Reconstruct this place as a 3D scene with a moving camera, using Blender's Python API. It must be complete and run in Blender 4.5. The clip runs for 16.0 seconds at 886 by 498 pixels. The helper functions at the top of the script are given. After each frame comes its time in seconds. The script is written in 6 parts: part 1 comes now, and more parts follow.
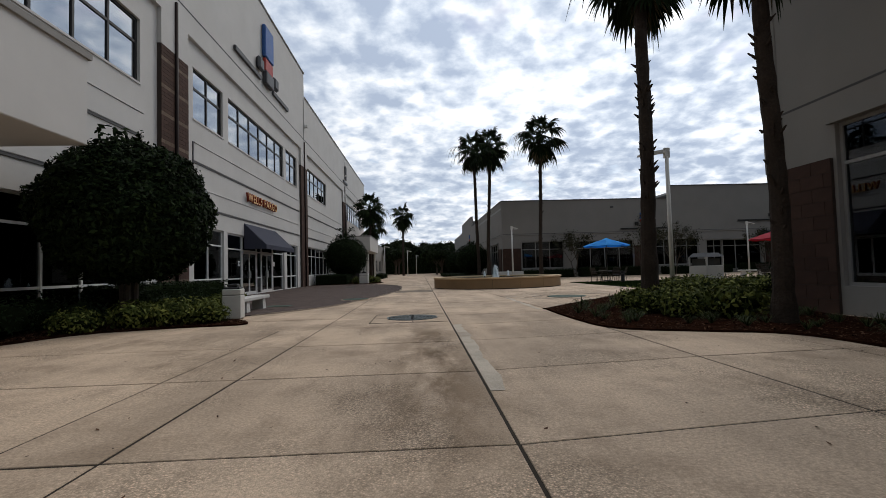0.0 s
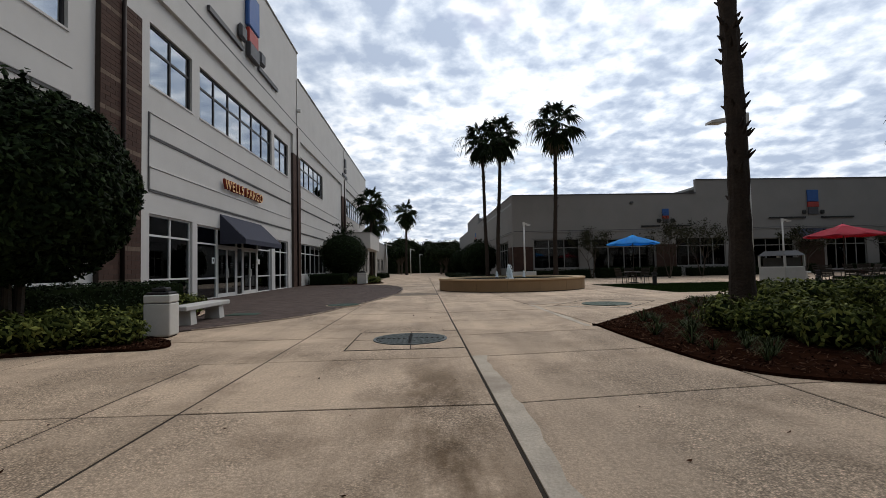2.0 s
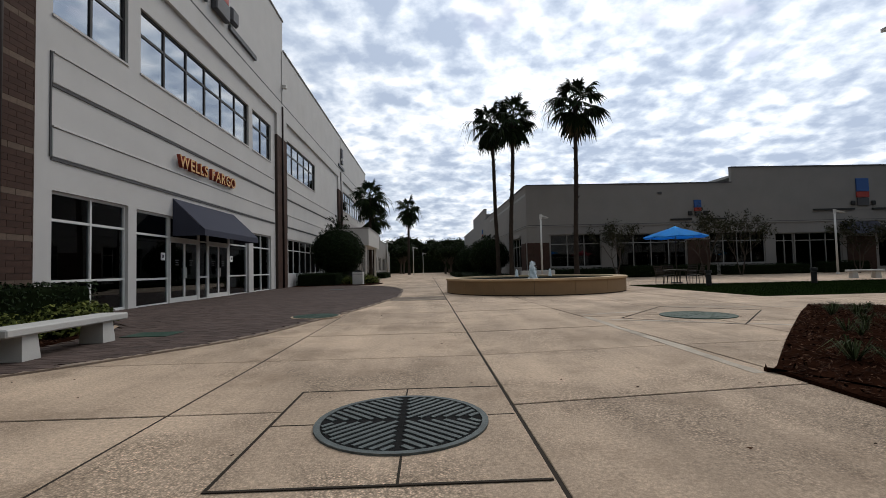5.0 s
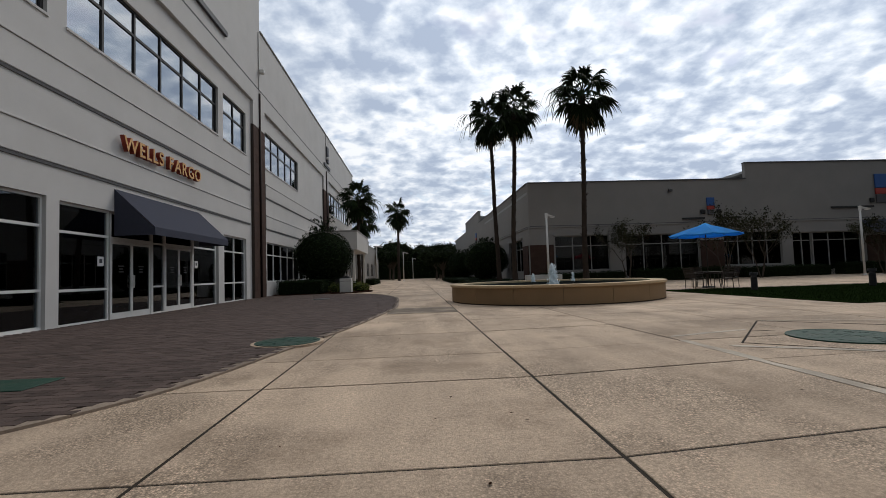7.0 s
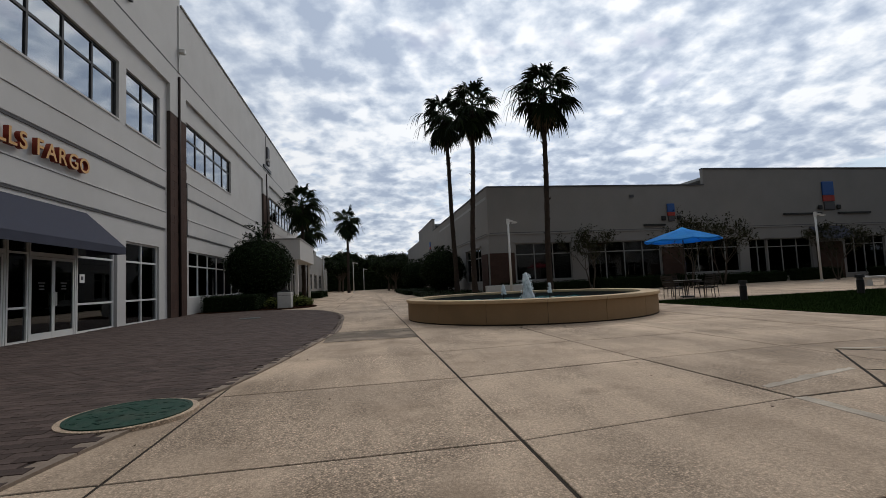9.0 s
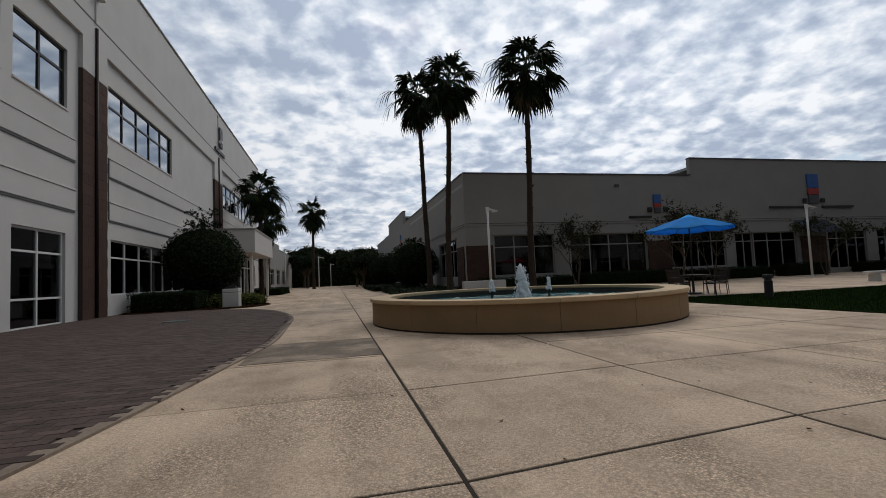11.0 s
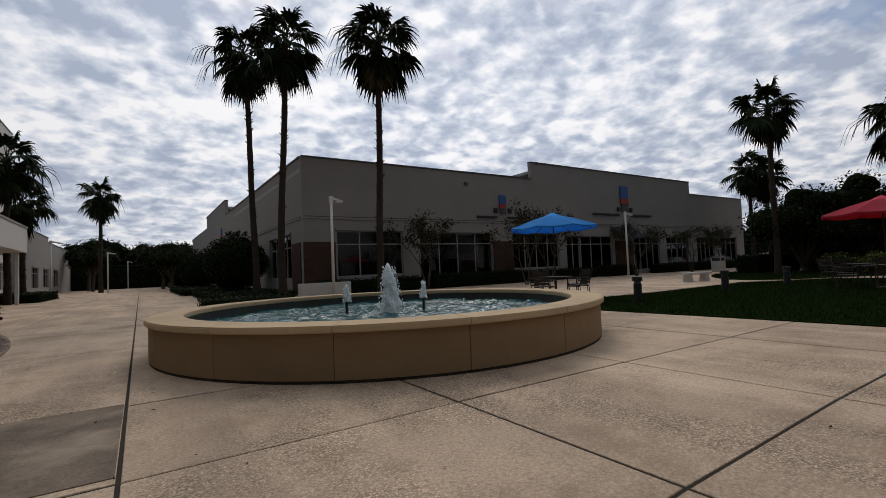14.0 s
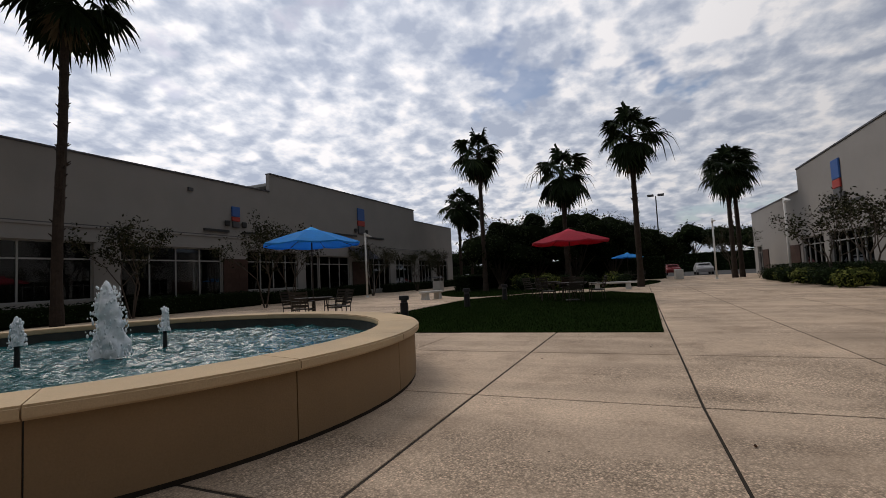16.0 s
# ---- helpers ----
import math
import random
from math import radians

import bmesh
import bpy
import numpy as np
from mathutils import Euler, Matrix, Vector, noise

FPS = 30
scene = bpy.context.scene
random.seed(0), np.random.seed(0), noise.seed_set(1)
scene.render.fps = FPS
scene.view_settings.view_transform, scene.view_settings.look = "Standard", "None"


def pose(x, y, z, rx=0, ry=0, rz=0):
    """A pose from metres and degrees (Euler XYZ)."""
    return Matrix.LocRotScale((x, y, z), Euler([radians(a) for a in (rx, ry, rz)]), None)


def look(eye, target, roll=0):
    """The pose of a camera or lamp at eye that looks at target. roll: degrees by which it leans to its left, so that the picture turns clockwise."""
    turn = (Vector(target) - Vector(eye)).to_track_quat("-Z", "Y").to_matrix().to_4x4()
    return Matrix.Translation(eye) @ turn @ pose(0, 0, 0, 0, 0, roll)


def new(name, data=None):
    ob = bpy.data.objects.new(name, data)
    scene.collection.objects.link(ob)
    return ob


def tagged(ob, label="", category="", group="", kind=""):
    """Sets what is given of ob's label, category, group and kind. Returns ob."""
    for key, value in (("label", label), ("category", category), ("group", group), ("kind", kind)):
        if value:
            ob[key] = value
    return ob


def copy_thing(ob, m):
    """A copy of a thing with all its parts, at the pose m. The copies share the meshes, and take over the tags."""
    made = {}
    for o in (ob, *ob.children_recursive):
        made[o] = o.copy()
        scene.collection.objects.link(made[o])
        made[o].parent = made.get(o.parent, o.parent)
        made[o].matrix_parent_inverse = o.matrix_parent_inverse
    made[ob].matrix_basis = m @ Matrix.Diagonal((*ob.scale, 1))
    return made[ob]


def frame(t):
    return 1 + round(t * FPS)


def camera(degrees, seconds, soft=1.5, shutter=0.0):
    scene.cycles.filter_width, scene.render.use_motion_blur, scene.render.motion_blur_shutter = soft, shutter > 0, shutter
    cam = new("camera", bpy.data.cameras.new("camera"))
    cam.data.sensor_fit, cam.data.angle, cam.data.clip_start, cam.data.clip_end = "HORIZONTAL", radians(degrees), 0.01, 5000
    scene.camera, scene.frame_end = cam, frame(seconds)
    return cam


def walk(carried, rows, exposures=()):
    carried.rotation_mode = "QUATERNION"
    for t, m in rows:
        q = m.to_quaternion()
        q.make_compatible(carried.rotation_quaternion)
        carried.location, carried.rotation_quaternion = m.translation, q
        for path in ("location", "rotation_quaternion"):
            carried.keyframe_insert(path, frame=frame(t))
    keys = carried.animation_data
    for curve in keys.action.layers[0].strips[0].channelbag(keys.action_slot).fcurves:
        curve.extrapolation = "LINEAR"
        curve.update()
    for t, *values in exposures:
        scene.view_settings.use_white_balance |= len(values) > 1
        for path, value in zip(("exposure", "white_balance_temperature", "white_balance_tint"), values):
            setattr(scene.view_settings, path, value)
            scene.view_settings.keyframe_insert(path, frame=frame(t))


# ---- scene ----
cam = camera(87.8, 16.0, soft=0.6)
EXPOSURES = [(0.0, 0.0, 6500, 10), (4.0, 0.10, 6500, 10), (7.0, -0.05, 6500, 10), (9.0, -0.18, 6500, 10), (12.0, -0.26, 6550, 11), (14.5, -0.26, 6750, 13.5), (16.0, -0.17, 6850, 14.5)]
PATH = [
    (0, (0.402, 0.757, 1.185), (0.502, 2.753, 1.27), -1.6),
    (0.5, (0.376, 1.602, 1.225), (0.469, 3.598, 1.309), -1.5),
    (1, (0.443, 2.505, 1.206), (0.531, 4.501, 1.292), -1.4),
    (1.5, (0.407, 3.382, 1.2), (0.486, 5.378, 1.287), -1.3),
    (2, (0.427, 4.277, 1.188), (0.51, 6.273, 1.271), -1.2),
    (2.5, (0.364, 5.12, 1.166), (0.448, 7.116, 1.243), -1.4),
    (3, (0.366, 5.855, 1.122), (0.452, 7.851, 1.198), -1.4),
    (3.5, (0.369, 6.616, 1.075), (0.454, 8.612, 1.156), -1.5),
    (4, (0.41, 7.279, 1.096), (0.478, 9.276, 1.177), -1.3),
    (6.3, (0.126, 10.841, 1.105), (0.214, 12.836, 1.199), -1.6),
    (6.5, (0.056, 11.156, 1.091), (0.16, 13.151, 1.193), -1.7),
    (7, (-0.138, 11.927, 1.082), (-0.014, 13.92, 1.187), -1.9),
    (7.5, (-0.221, 12.662, 1.092), (-0.024, 14.648, 1.21), -2.2),
    (8, (-0.211, 13.381, 1.095), (0.066, 15.357, 1.226), -2.6),
    (8.5, (-0.149, 14.135, 1.126), (0.165, 16.105, 1.265), -2.7),
    (9, (-0.024, 14.849, 1.15), (0.308, 16.816, 1.291), -2.6),
    (11.5, (0.476, 18.562, 1.093), (0.975, 20.496, 1.191), -2.5),
    (12, (0.603, 19.16, 1.204), (1.155, 21.081, 1.269), -2.4),
    (12.5, (0.824, 19.742, 1.281), (1.469, 21.634, 1.343), -2.4),
    (13, (0.946, 20.285, 1.253), (1.695, 22.138, 1.319), -2.0),
    (13.5, (1.027, 20.75, 1.211), (1.92, 22.539, 1.289), -2.0),
    (14, (1.154, 21.228, 1.184), (2.254, 22.896, 1.27), -2.4),
    (14.5, (1.252, 21.754, 1.117), (2.557, 23.267, 1.218), -2.6),
    (15, (1.345, 22.17, 1.115), (2.872, 23.456, 1.229), -2.6),
    (15.5, (1.529, 22.576, 1.157), (3.233, 23.615, 1.276), -2.5),
    (16, (1.508, 23.049, 1.177), (3.343, 23.832, 1.301), -2.8),
]
walk(cam, [(t, look(eye, target, roll)) for t, eye, target, roll in PATH], EXPOSURES)

# ---- world and light ----
SUN_AZ, SUN_EL = 32.0, 44.0     # degrees to the right of the walk, above the horizon
world = bpy.data.worlds.new("sky")
scene.world = world
world.use_nodes = True


def build_sky():
    nt = world.node_tree
    nt.nodes.clear()
    N, L = nt.nodes.new, nt.links.new
    out, bg = N("ShaderNodeOutputWorld"), N("ShaderNodeBackground")
    sky = N("ShaderNodeTexSky")
    sky.sky_type, sky.sun_disc = "NISHITA", False
    sky.sun_elevation, sky.sun_rotation = radians(SUN_EL), radians(SUN_AZ)
    tc, sep = N("ShaderNodeTexCoord"), N("ShaderNodeSeparateXYZ")
    L(tc.outputs["Generated"], sep.inputs[0])

    def math_node(op, a, b=None):
        n = N("ShaderNodeMath")
        n.operation = op
        for i, v in enumerate((a, b)):
            if v is None:
                continue
            if isinstance(v, (int, float)):
                n.inputs[i].default_value = v
            else:
                L(v, n.inputs[i])
        return n.outputs[0]
    zc = math_node("MAXIMUM", sep.outputs["Z"], 0.0)
    den = math_node("ADD", zc, 0.26)
    comb = N("ShaderNodeCombineXYZ")
    L(math_node("DIVIDE", sep.outputs["X"], den), comb.inputs[0])
    L(math_node("DIVIDE", sep.outputs["Y"], den), comb.inputs[1])

    def noise_node(scale, detail, rough, offset):
        m = N("ShaderNodeMapping")
        m.inputs["Location"].default_value = offset
        L(comb.outputs[0], m.inputs[0])
        n = N("ShaderNodeTexNoise")
        n.inputs["Scale"].default_value, n.inputs["Detail"].default_value = scale, detail
        n.inputs["Roughness"].default_value = rough
        L(m.outputs[0], n.inputs["Vector"])
        return n.outputs[0]

    def ramp(src, stops):
        r = N("ShaderNodeValToRGB")
        for i, (p, c) in enumerate(stops):
            e = r.color_ramp.elements[i] if i < 2 else r.color_ramp.elements.new(p)
            e.position, e.color = p, (*c, 1)
        L(src, r.inputs[0])
        return r.outputs[0]
    cover = noise_node(1.6, 4, 0.5, (3.1, 1.7, 0))
    puffs = noise_node(9.5, 6, 0.55, (0.4, 8.2, 0))
    # billows: cells with grey bellies and bright rims, bent by a slow noise
    warp = N("ShaderNodeTexNoise")
    warp.inputs["Scale"].default_value, warp.inputs["Detail"].default_value = 5.5, 4
    L(comb.outputs[0], warp.inputs["Vector"])
    bend = N("ShaderNodeVectorMath")
    bend.operation = "MULTIPLY_ADD"
    L(warp.outputs["Color"], bend.inputs[0])
    bend.inputs[1].default_value = (0.30, 0.30, 0.0)
    L(comb.outputs[0], bend.inputs[2])
    cells = N("ShaderNodeTexVoronoi")
    cells.feature = "SMOOTH_F1"
    cells.inputs["Scale"].default_value, cells.inputs["Smoothness"].default_value = 12.0, 0.4
    L(bend.outputs[0], cells.inputs["Vector"])
    body = math_node("ADD", math_node("MULTIPLY", cover, 0.36), math_node("MULTIPLY", puffs, 0.50))
    body = math_node("ADD", body, math_node("MULTIPLY", cells.outputs["Distance"], 0.17))
    cloud = ramp(body, [(0.42, (0.43, 0.51, 0.65)), (0.48, (0.56, 0.64, 0.765)), (0.535, (0.74, 0.81, 0.91)), (0.60, (1.0, 1.03, 1.07))])
    holes = ramp(noise_node(1.7, 5, 0.6, (7.7, 2.2, 0)), [(0.60, (0, 0, 0)), (0.65, (0.85, 0.85, 0.85))])
    # clouds are brighter round the hidden sun and duller away from it
    sx, sy = math.sin(radians(SUN_AZ)) * math.cos(radians(SUN_EL)), math.cos(radians(SUN_AZ)) * math.cos(radians(SUN_EL))
    dot = N("ShaderNodeVectorMath")
    dot.operation = "DOT_PRODUCT"
    L(tc.outputs["Generated"], dot.inputs[0])
    dot.inputs[1].default_value = (sx, sy, math.sin(radians(SUN_EL)))
    glow = N("ShaderNodeMapRange")
    glow.inputs["From Min"].default_value, glow.inputs["From Max"].default_value = -0.45, 0.9
    glow.inputs["To Min"].default_value, glow.inputs["To Max"].default_value = SKY_DIM, SKY_BRIGHT
    L(dot.outputs["Value"], glow.inputs[0])
    lit = N("ShaderNodeVectorMath")
    lit.operation = "SCALE"
    L(cloud, lit.inputs[0])
    L(glow.outputs[0], lit.inputs["Scale"])
    blue = N("ShaderNodeVectorMath")
    blue.operation = "SCALE"
    L(sky.outputs[0], blue.inputs[0])
    blue.inputs["Scale"].default_value = 0.10
    mix = N("ShaderNodeMix")
    mix.data_type = "RGBA"
    L(holes, mix.inputs["Factor"])
    L(lit.outputs[0], mix.inputs["A"])
    L(blue.outputs[0], mix.inputs["B"])
    L(mix.outputs["Result"], bg.inputs[0])
    bg.inputs[1].default_value = 1.0
    L(bg.outputs[0], out.inputs[0])


SKY_DIM, SKY_BRIGHT = 0.10, 1.12
build_sky()
sun_data = bpy.data.lights.new("sun", "SUN")
sun_data.energy, sun_data.angle, sun_data.color = 1.05, radians(22), (1.0, 0.92, 0.82)
sun = new("sun", sun_data)
sun.matrix_world = look((0, 0, 60), (-math.sin(radians(SUN_AZ)) * math.cos(radians(SUN_EL)), -math.cos(radians(SUN_AZ)) * math.cos(radians(SUN_EL)), 60 - math.sin(radians(SUN_EL))))


# ---- materials ----
def material(name, base, rough=0.7, vary=0.12, scale=3.0, bump=0.15, fine=60.0, metal=0.0, stain=None, stain_amount=0.0, per_object=0.0, spec=0.14, stretch=(1, 1, 1), bump_distance=0.01):
    """A painted or raw surface: base colour with coarse blotches, fine grain, stains and relief."""
    m = bpy.data.materials.new(name)
    m.use_nodes = True
    nt = m.node_tree
    N, L = nt.nodes.new, nt.links.new
    bs = nt.nodes["Principled BSDF"]
    bs.inputs["Roughness"].default_value, bs.inputs["Metallic"].default_value = rough, metal
    bs.inputs["Specular IOR Level"].default_value = spec
    tc, mp = N("ShaderNodeTexCoord"), N("ShaderNodeMapping")
    mp.inputs["Scale"].default_value = stretch
    L(tc.outputs["Object"], mp.inputs[0])

    def nz(sc, detail, src=None):
        n = N("ShaderNodeTexNoise")
        n.inputs["Scale"].default_value, n.inputs["Detail"].default_value = sc, detail
        n.inputs["Roughness"].default_value = 0.6
        L(src or mp.outputs[0], n.inputs["Vector"])
        return n.outputs[0]

    def remap(src, lo, hi, f0=0.3, f1=0.7):
        r = N("ShaderNodeMapRange")
        r.inputs["From Min"].default_value, r.inputs["From Max"].default_value = f0, f1
        r.inputs["To Min"].default_value, r.inputs["To Max"].default_value = lo, hi
        L(src, r.inputs[0])
        return r.outputs[0]

    def times(a, b):
        n = N("ShaderNodeMath")
        n.operation = "MULTIPLY"
        L(a, n.inputs[0])
        L(b, n.inputs[1])
        return n.outputs[0]
    coarse, grain = nz(scale, 5), nz(fine, 3)
    value = times(remap(coarse, 1 - vary, 1 + vary), remap(grain, 1 - vary * 0.7, 1 + vary * 0.7))
    if per_object:
        info = N("ShaderNodeObjectInfo")
        value = times(value, remap(info.outputs["Random"], 1 - per_object, 1 + per_object, 0, 1))
    sc = N("ShaderNodeVectorMath")
    sc.operation = "SCALE"
    sc.inputs[0].default_value = base
    L(value, sc.inputs["Scale"])
    color = sc.outputs[0]
    if stain:
        mx = N("ShaderNodeMix")
        mx.data_type = "RGBA"
        mx.inputs["B"].default_value = (*stain, 1)
        L(remap(nz(scale * 0.45, 6), 0, stain_amount, 0.5, 0.68), mx.inputs["Factor"])
        L(color, mx.inputs["A"])
        color = mx.outputs["Result"]
    L(color, bs.inputs["Base Color"])
    L(remap(coarse, rough - 0.08, min(1, rough + 0.08)), bs.inputs["Roughness"])
    if bump:
        bp = N("ShaderNodeBump")
        bp.inputs["Strength"].default_value, bp.inputs["Distance"].default_value = bump, bump_distance
        L(grain, bp.inputs["Height"])
        L(bp.outputs[0], bs.inputs["Normal"])
    return m


def concrete_material(name, base, dirt):
    """Exposed-aggregate concrete: pebbly grain, long wear streaks, dirt blotches."""
    m = bpy.data.materials.new(name)
    m.use_nodes = True
    nt = m.node_tree
    N, L = nt.nodes.new, nt.links.new
    bs = nt.nodes["Principled BSDF"]
    bs.inputs["Specular IOR Level"].default_value = 0.15
    tc = N("ShaderNodeTexCoord")

    def nz(sc, detail, rough=0.6, stretch=(1, 1, 1)):
        mp, n = N("ShaderNodeMapping"), N("ShaderNodeTexNoise")
        mp.inputs["Scale"].default_value = stretch
        L(tc.outputs["Object"], mp.inputs[0])
        L(mp.outputs[0], n.inputs["Vector"])
        n.inputs["Scale"].default_value, n.inputs["Detail"].default_value, n.inputs["Roughness"].default_value = sc, detail, rough
        return n.outputs[0]

    def remap(src, lo, hi, f0=0.3, f1=0.7):
        r = N("ShaderNodeMapRange")
        r.inputs["From Min"].default_value, r.inputs["From Max"].default_value = f0, f1
        r.inputs["To Min"].default_value, r.inputs["To Max"].default_value = lo, hi
        L(src, r.inputs[0])
        return r.outputs[0]

    def times(*vals):
        out = vals[0]
        for v in vals[1:]:
            n = N("ShaderNodeMath")
            n.operation = "MULTIPLY"
            L(out, n.inputs[0])
            L(v, n.inputs[1])
            out = n.outputs[0]
        return out
    info = N("ShaderNodeObjectInfo")
    grain = nz(34, 5, 0.8)
    pebble = N("ShaderNodeTexVoronoi")
    pebble.inputs["Scale"].default_value = 70
    L(tc.outputs["Object"], pebble.inputs["Vector"])
    value = times(remap(nz(0.42, 5), 0.82, 1.14), remap(nz(1.5, 4, 0.6, (1, 0.09, 1)), 0.80, 1.10), remap(grain, 0.60, 1.30), remap(pebble.outputs["Distance"], 1.06, 0.88, 0.1, 0.75), remap(info.outputs["Random"], 0.88, 1.08, 0, 1))
    sc = N("ShaderNodeVectorMath")
    sc.operation = "SCALE"
    sc.inputs[0].default_value = base
    L(value, sc.inputs["Scale"])
    mx = N("ShaderNodeMix")
    mx.data_type = "RGBA"
    mx.inputs["B"].default_value = (*dirt, 1)
    L(times(remap(nz(0.9, 8, 0.68), 0, 0.75, 0.5, 0.72), remap(grain, 1.3, 0.6)), mx.inputs["Factor"])
    L(sc.outputs[0], mx.inputs["A"])
    # drip stain that runs along the walk, and worn patches where the pebbles show
    sep = N("ShaderNodeSeparateXYZ")
    L(tc.outputs["Object"], sep.inputs[0])
    across = remap(sep.outputs["X"], 0.0, 1.0, -0.25, 0.45)
    across2 = remap(sep.outputs["X"], 1.0, 0.0, 0.6, 1.35)
    along = times(remap(sep.outputs["Y"], 0.0, 1.0, 2.0, 5.0), remap(sep.outputs["Y"], 1.0, 0.0, 9.0, 11.0))
    drip = times(across, across2, along, remap(nz(1.7, 7, 0.65, (1, 0.35, 1)), 0.0, 1.0, 0.40, 0.58))
    m2 = N("ShaderNodeMix")
    m2.data_type = "RGBA"
    m2.inputs["B"].default_value = (0.175, 0.118, 0.07, 1)
    L(drip, m2.inputs["Factor"])
    L(mx.outputs["Result"], m2.inputs["A"])
    stone = N("ShaderNodeSeparateColor")
    L(pebble.outputs["Color"], stone.inputs[0])
    bare = remap(nz(0.5, 6, 0.62, (1, 0.7, 1)), 0.0, 0.9, 0.46, 0.58)
    m3 = N("ShaderNodeMix")
    m3.data_type = "RGBA"
    tone = N("ShaderNodeVectorMath")
    tone.operation = "SCALE"
    L(m2.outputs["Result"], tone.inputs[0])
    L(times(remap(stone.outputs[0], 0.58, 1.42, 0, 1), remap(pebble.outputs["Distance"], 1.12, 0.62, 0.2, 0.62)), tone.inputs["Scale"])
    L(bare, m3.inputs["Factor"])
    L(m2.outputs["Result"], m3.inputs["A"])
    L(tone.outputs[0], m3.inputs["B"])
    L(m3.outputs["Result"], bs.inputs["Base Color"])
    L(remap(grain, 0.7, 0.92), bs.inputs["Roughness"])
    bp = N("ShaderNodeBump")
    bp.inputs["Strength"].default_value, bp.inputs["Distance"].default_value = 0.7, 0.012
    L(grain, bp.inputs["Height"])
    L(bp.outputs[0], bs.inputs["Normal"])
    return m


def glass_material(name, tint, rough=0.01, ior=1.6):
    """A tinted pane: sees through darkly and mirrors by its angle."""
    m = bpy.data.materials.new(name)
    m.use_nodes = True
    nt = m.node_tree
    nt.nodes.clear()
    N, L = nt.nodes.new, nt.links.new
    out, mix, tr, gl, fr = N("ShaderNodeOutputMaterial"), N("ShaderNodeMixShader"), N("ShaderNodeBsdfTransparent"), N("ShaderNodeBsdfGlossy"), N("ShaderNodeFresnel")
    tr.inputs[0].default_value = (*tint, 1)
    gl.inputs["Color"].default_value, gl.inputs["Roughness"].default_value = (0.92, 0.96, 1.0, 1), rough
    fr.inputs["IOR"].default_value = ior
    L(fr.outputs[0], mix.inputs[0])
    L(tr.outputs[0], mix.inputs[1])
    L(gl.outputs[0], mix.inputs[2])
    L(mix.outputs[0], out.inputs[0])
    return m


def leaf_material(name, base, tip=None, rough=0.5):
    m = bpy.data.materials.new(name)
    m.use_nodes = True
    nt = m.node_tree
    N, L = nt.nodes.new, nt.links.new
    bs = nt.nodes["Principled BSDF"]
    geo, r = N("ShaderNodeNewGeometry"), N("ShaderNodeValToRGB")
    tip = tip or tuple(c * 1.9 for c in base)
    for i, (p, c) in enumerate([(0.0, tuple(c * 0.55 for c in base)), (0.55, base), (1.0, tip)]):
        e = r.color_ramp.elements[i] if i < 2 else r.color_ramp.elements.new(p)
        e.position, e.color = p, (*c, 1)
    L(geo.outputs["Random Per Island"], r.inputs[0])
    L(r.outputs[0], bs.inputs["Base Color"])
    bs.inputs["Roughness"].default_value = rough
    bs.inputs["Specular IOR Level"].default_value = 0.03
    return m


STUCCO = material("stucco_white", (0.51, 0.495, 0.472), 0.85, 0.05, 0.6, 0.25, 90, stain=(0.42, 0.40, 0.37), stain_amount=0.25)
STUCCO_GREY = material("stucco_warm_grey", (0.252, 0.241, 0.226), 0.85, 0.06, 0.5, 0.25, 90, stain=(0.32, 0.30, 0.27), stain_amount=0.25)
# dark joints, and the painted shadow under the string bands
GROOVE_SHADOW = material("shadow_joint", (0.10, 0.10, 0.10), 0.9, 0.1)
BRICK = material("brown_brick", (0.060, 0.035, 0.027), 0.85, 0.15, 5, 0.3, 40, per_object=0.12)
BRICK_BAND = material("buff_brick", (0.125, 0.09, 0.068), 0.85, 0.15, 5, 0.3, 40, per_object=0.15)
RECESS_BROWN = material("dark_recess_brown", (0.022, 0.014, 0.012), 0.6, 0.1, 4, 0.05)
MORTAR = material("mortar", (0.055, 0.043, 0.036), 0.95, 0.1, 8)
CONCRETE = concrete_material("plaza_concrete", (0.60, 0.456, 0.328), (0.25, 0.18, 0.122))
CONCRETE_PATCH = material("grey_patch_concrete", (0.165, 0.130, 0.098), 0.85, 0.35, 2.2, 0.5, 60, stain=(0.36, 0.285, 0.21), stain_amount=0.95)
CONCRETE_PALE = material("pale_repair_concrete", (0.50, 0.43, 0.345), 0.85, 0.2, 1.4, 0.5, 45, stain=(0.28, 0.23, 0.18), stain_amount=0.85)
JOINT = material("joint_dirt", (0.035, 0.028, 0.021), 0.95, 0.2, 4)
PAVER = material("brick_paver", (0.086, 0.062, 0.053), 0.85, 0.22, 3, 0.4, 50, per_object=0.28)
EDGING = material("edging_concrete", (0.26, 0.205, 0.158), 0.88, 0.2, 1.5, 0.5, 45, stain=(0.13, 0.10, 0.08), stain_amount=0.8)
PAVER_BED = material("paver_sand_bed", (0.075, 0.06, 0.052), 0.95, 0.15, 6)
PRECAST = material("precast_concrete", (0.50, 0.49, 0.46), 0.8, 0.06, 2.5, 0.3, 80, stain=(0.35, 0.33, 0.30), stain_amount=0.4)
FOUNTAIN_STUCCO = material("fountain_stucco", (0.262, 0.176, 0.098), 0.8, 0.07, 1.3, 0.25, 80, stain=(0.23, 0.155, 0.085), stain_amount=0.5, per_object=0.04)
COPING = material("fountain_coping", (0.52, 0.385, 0.235), 0.75, 0.08, 1.6, 0.25, 80, stain=(0.36, 0.28, 0.19), stain_amount=0.5, per_object=0.05)
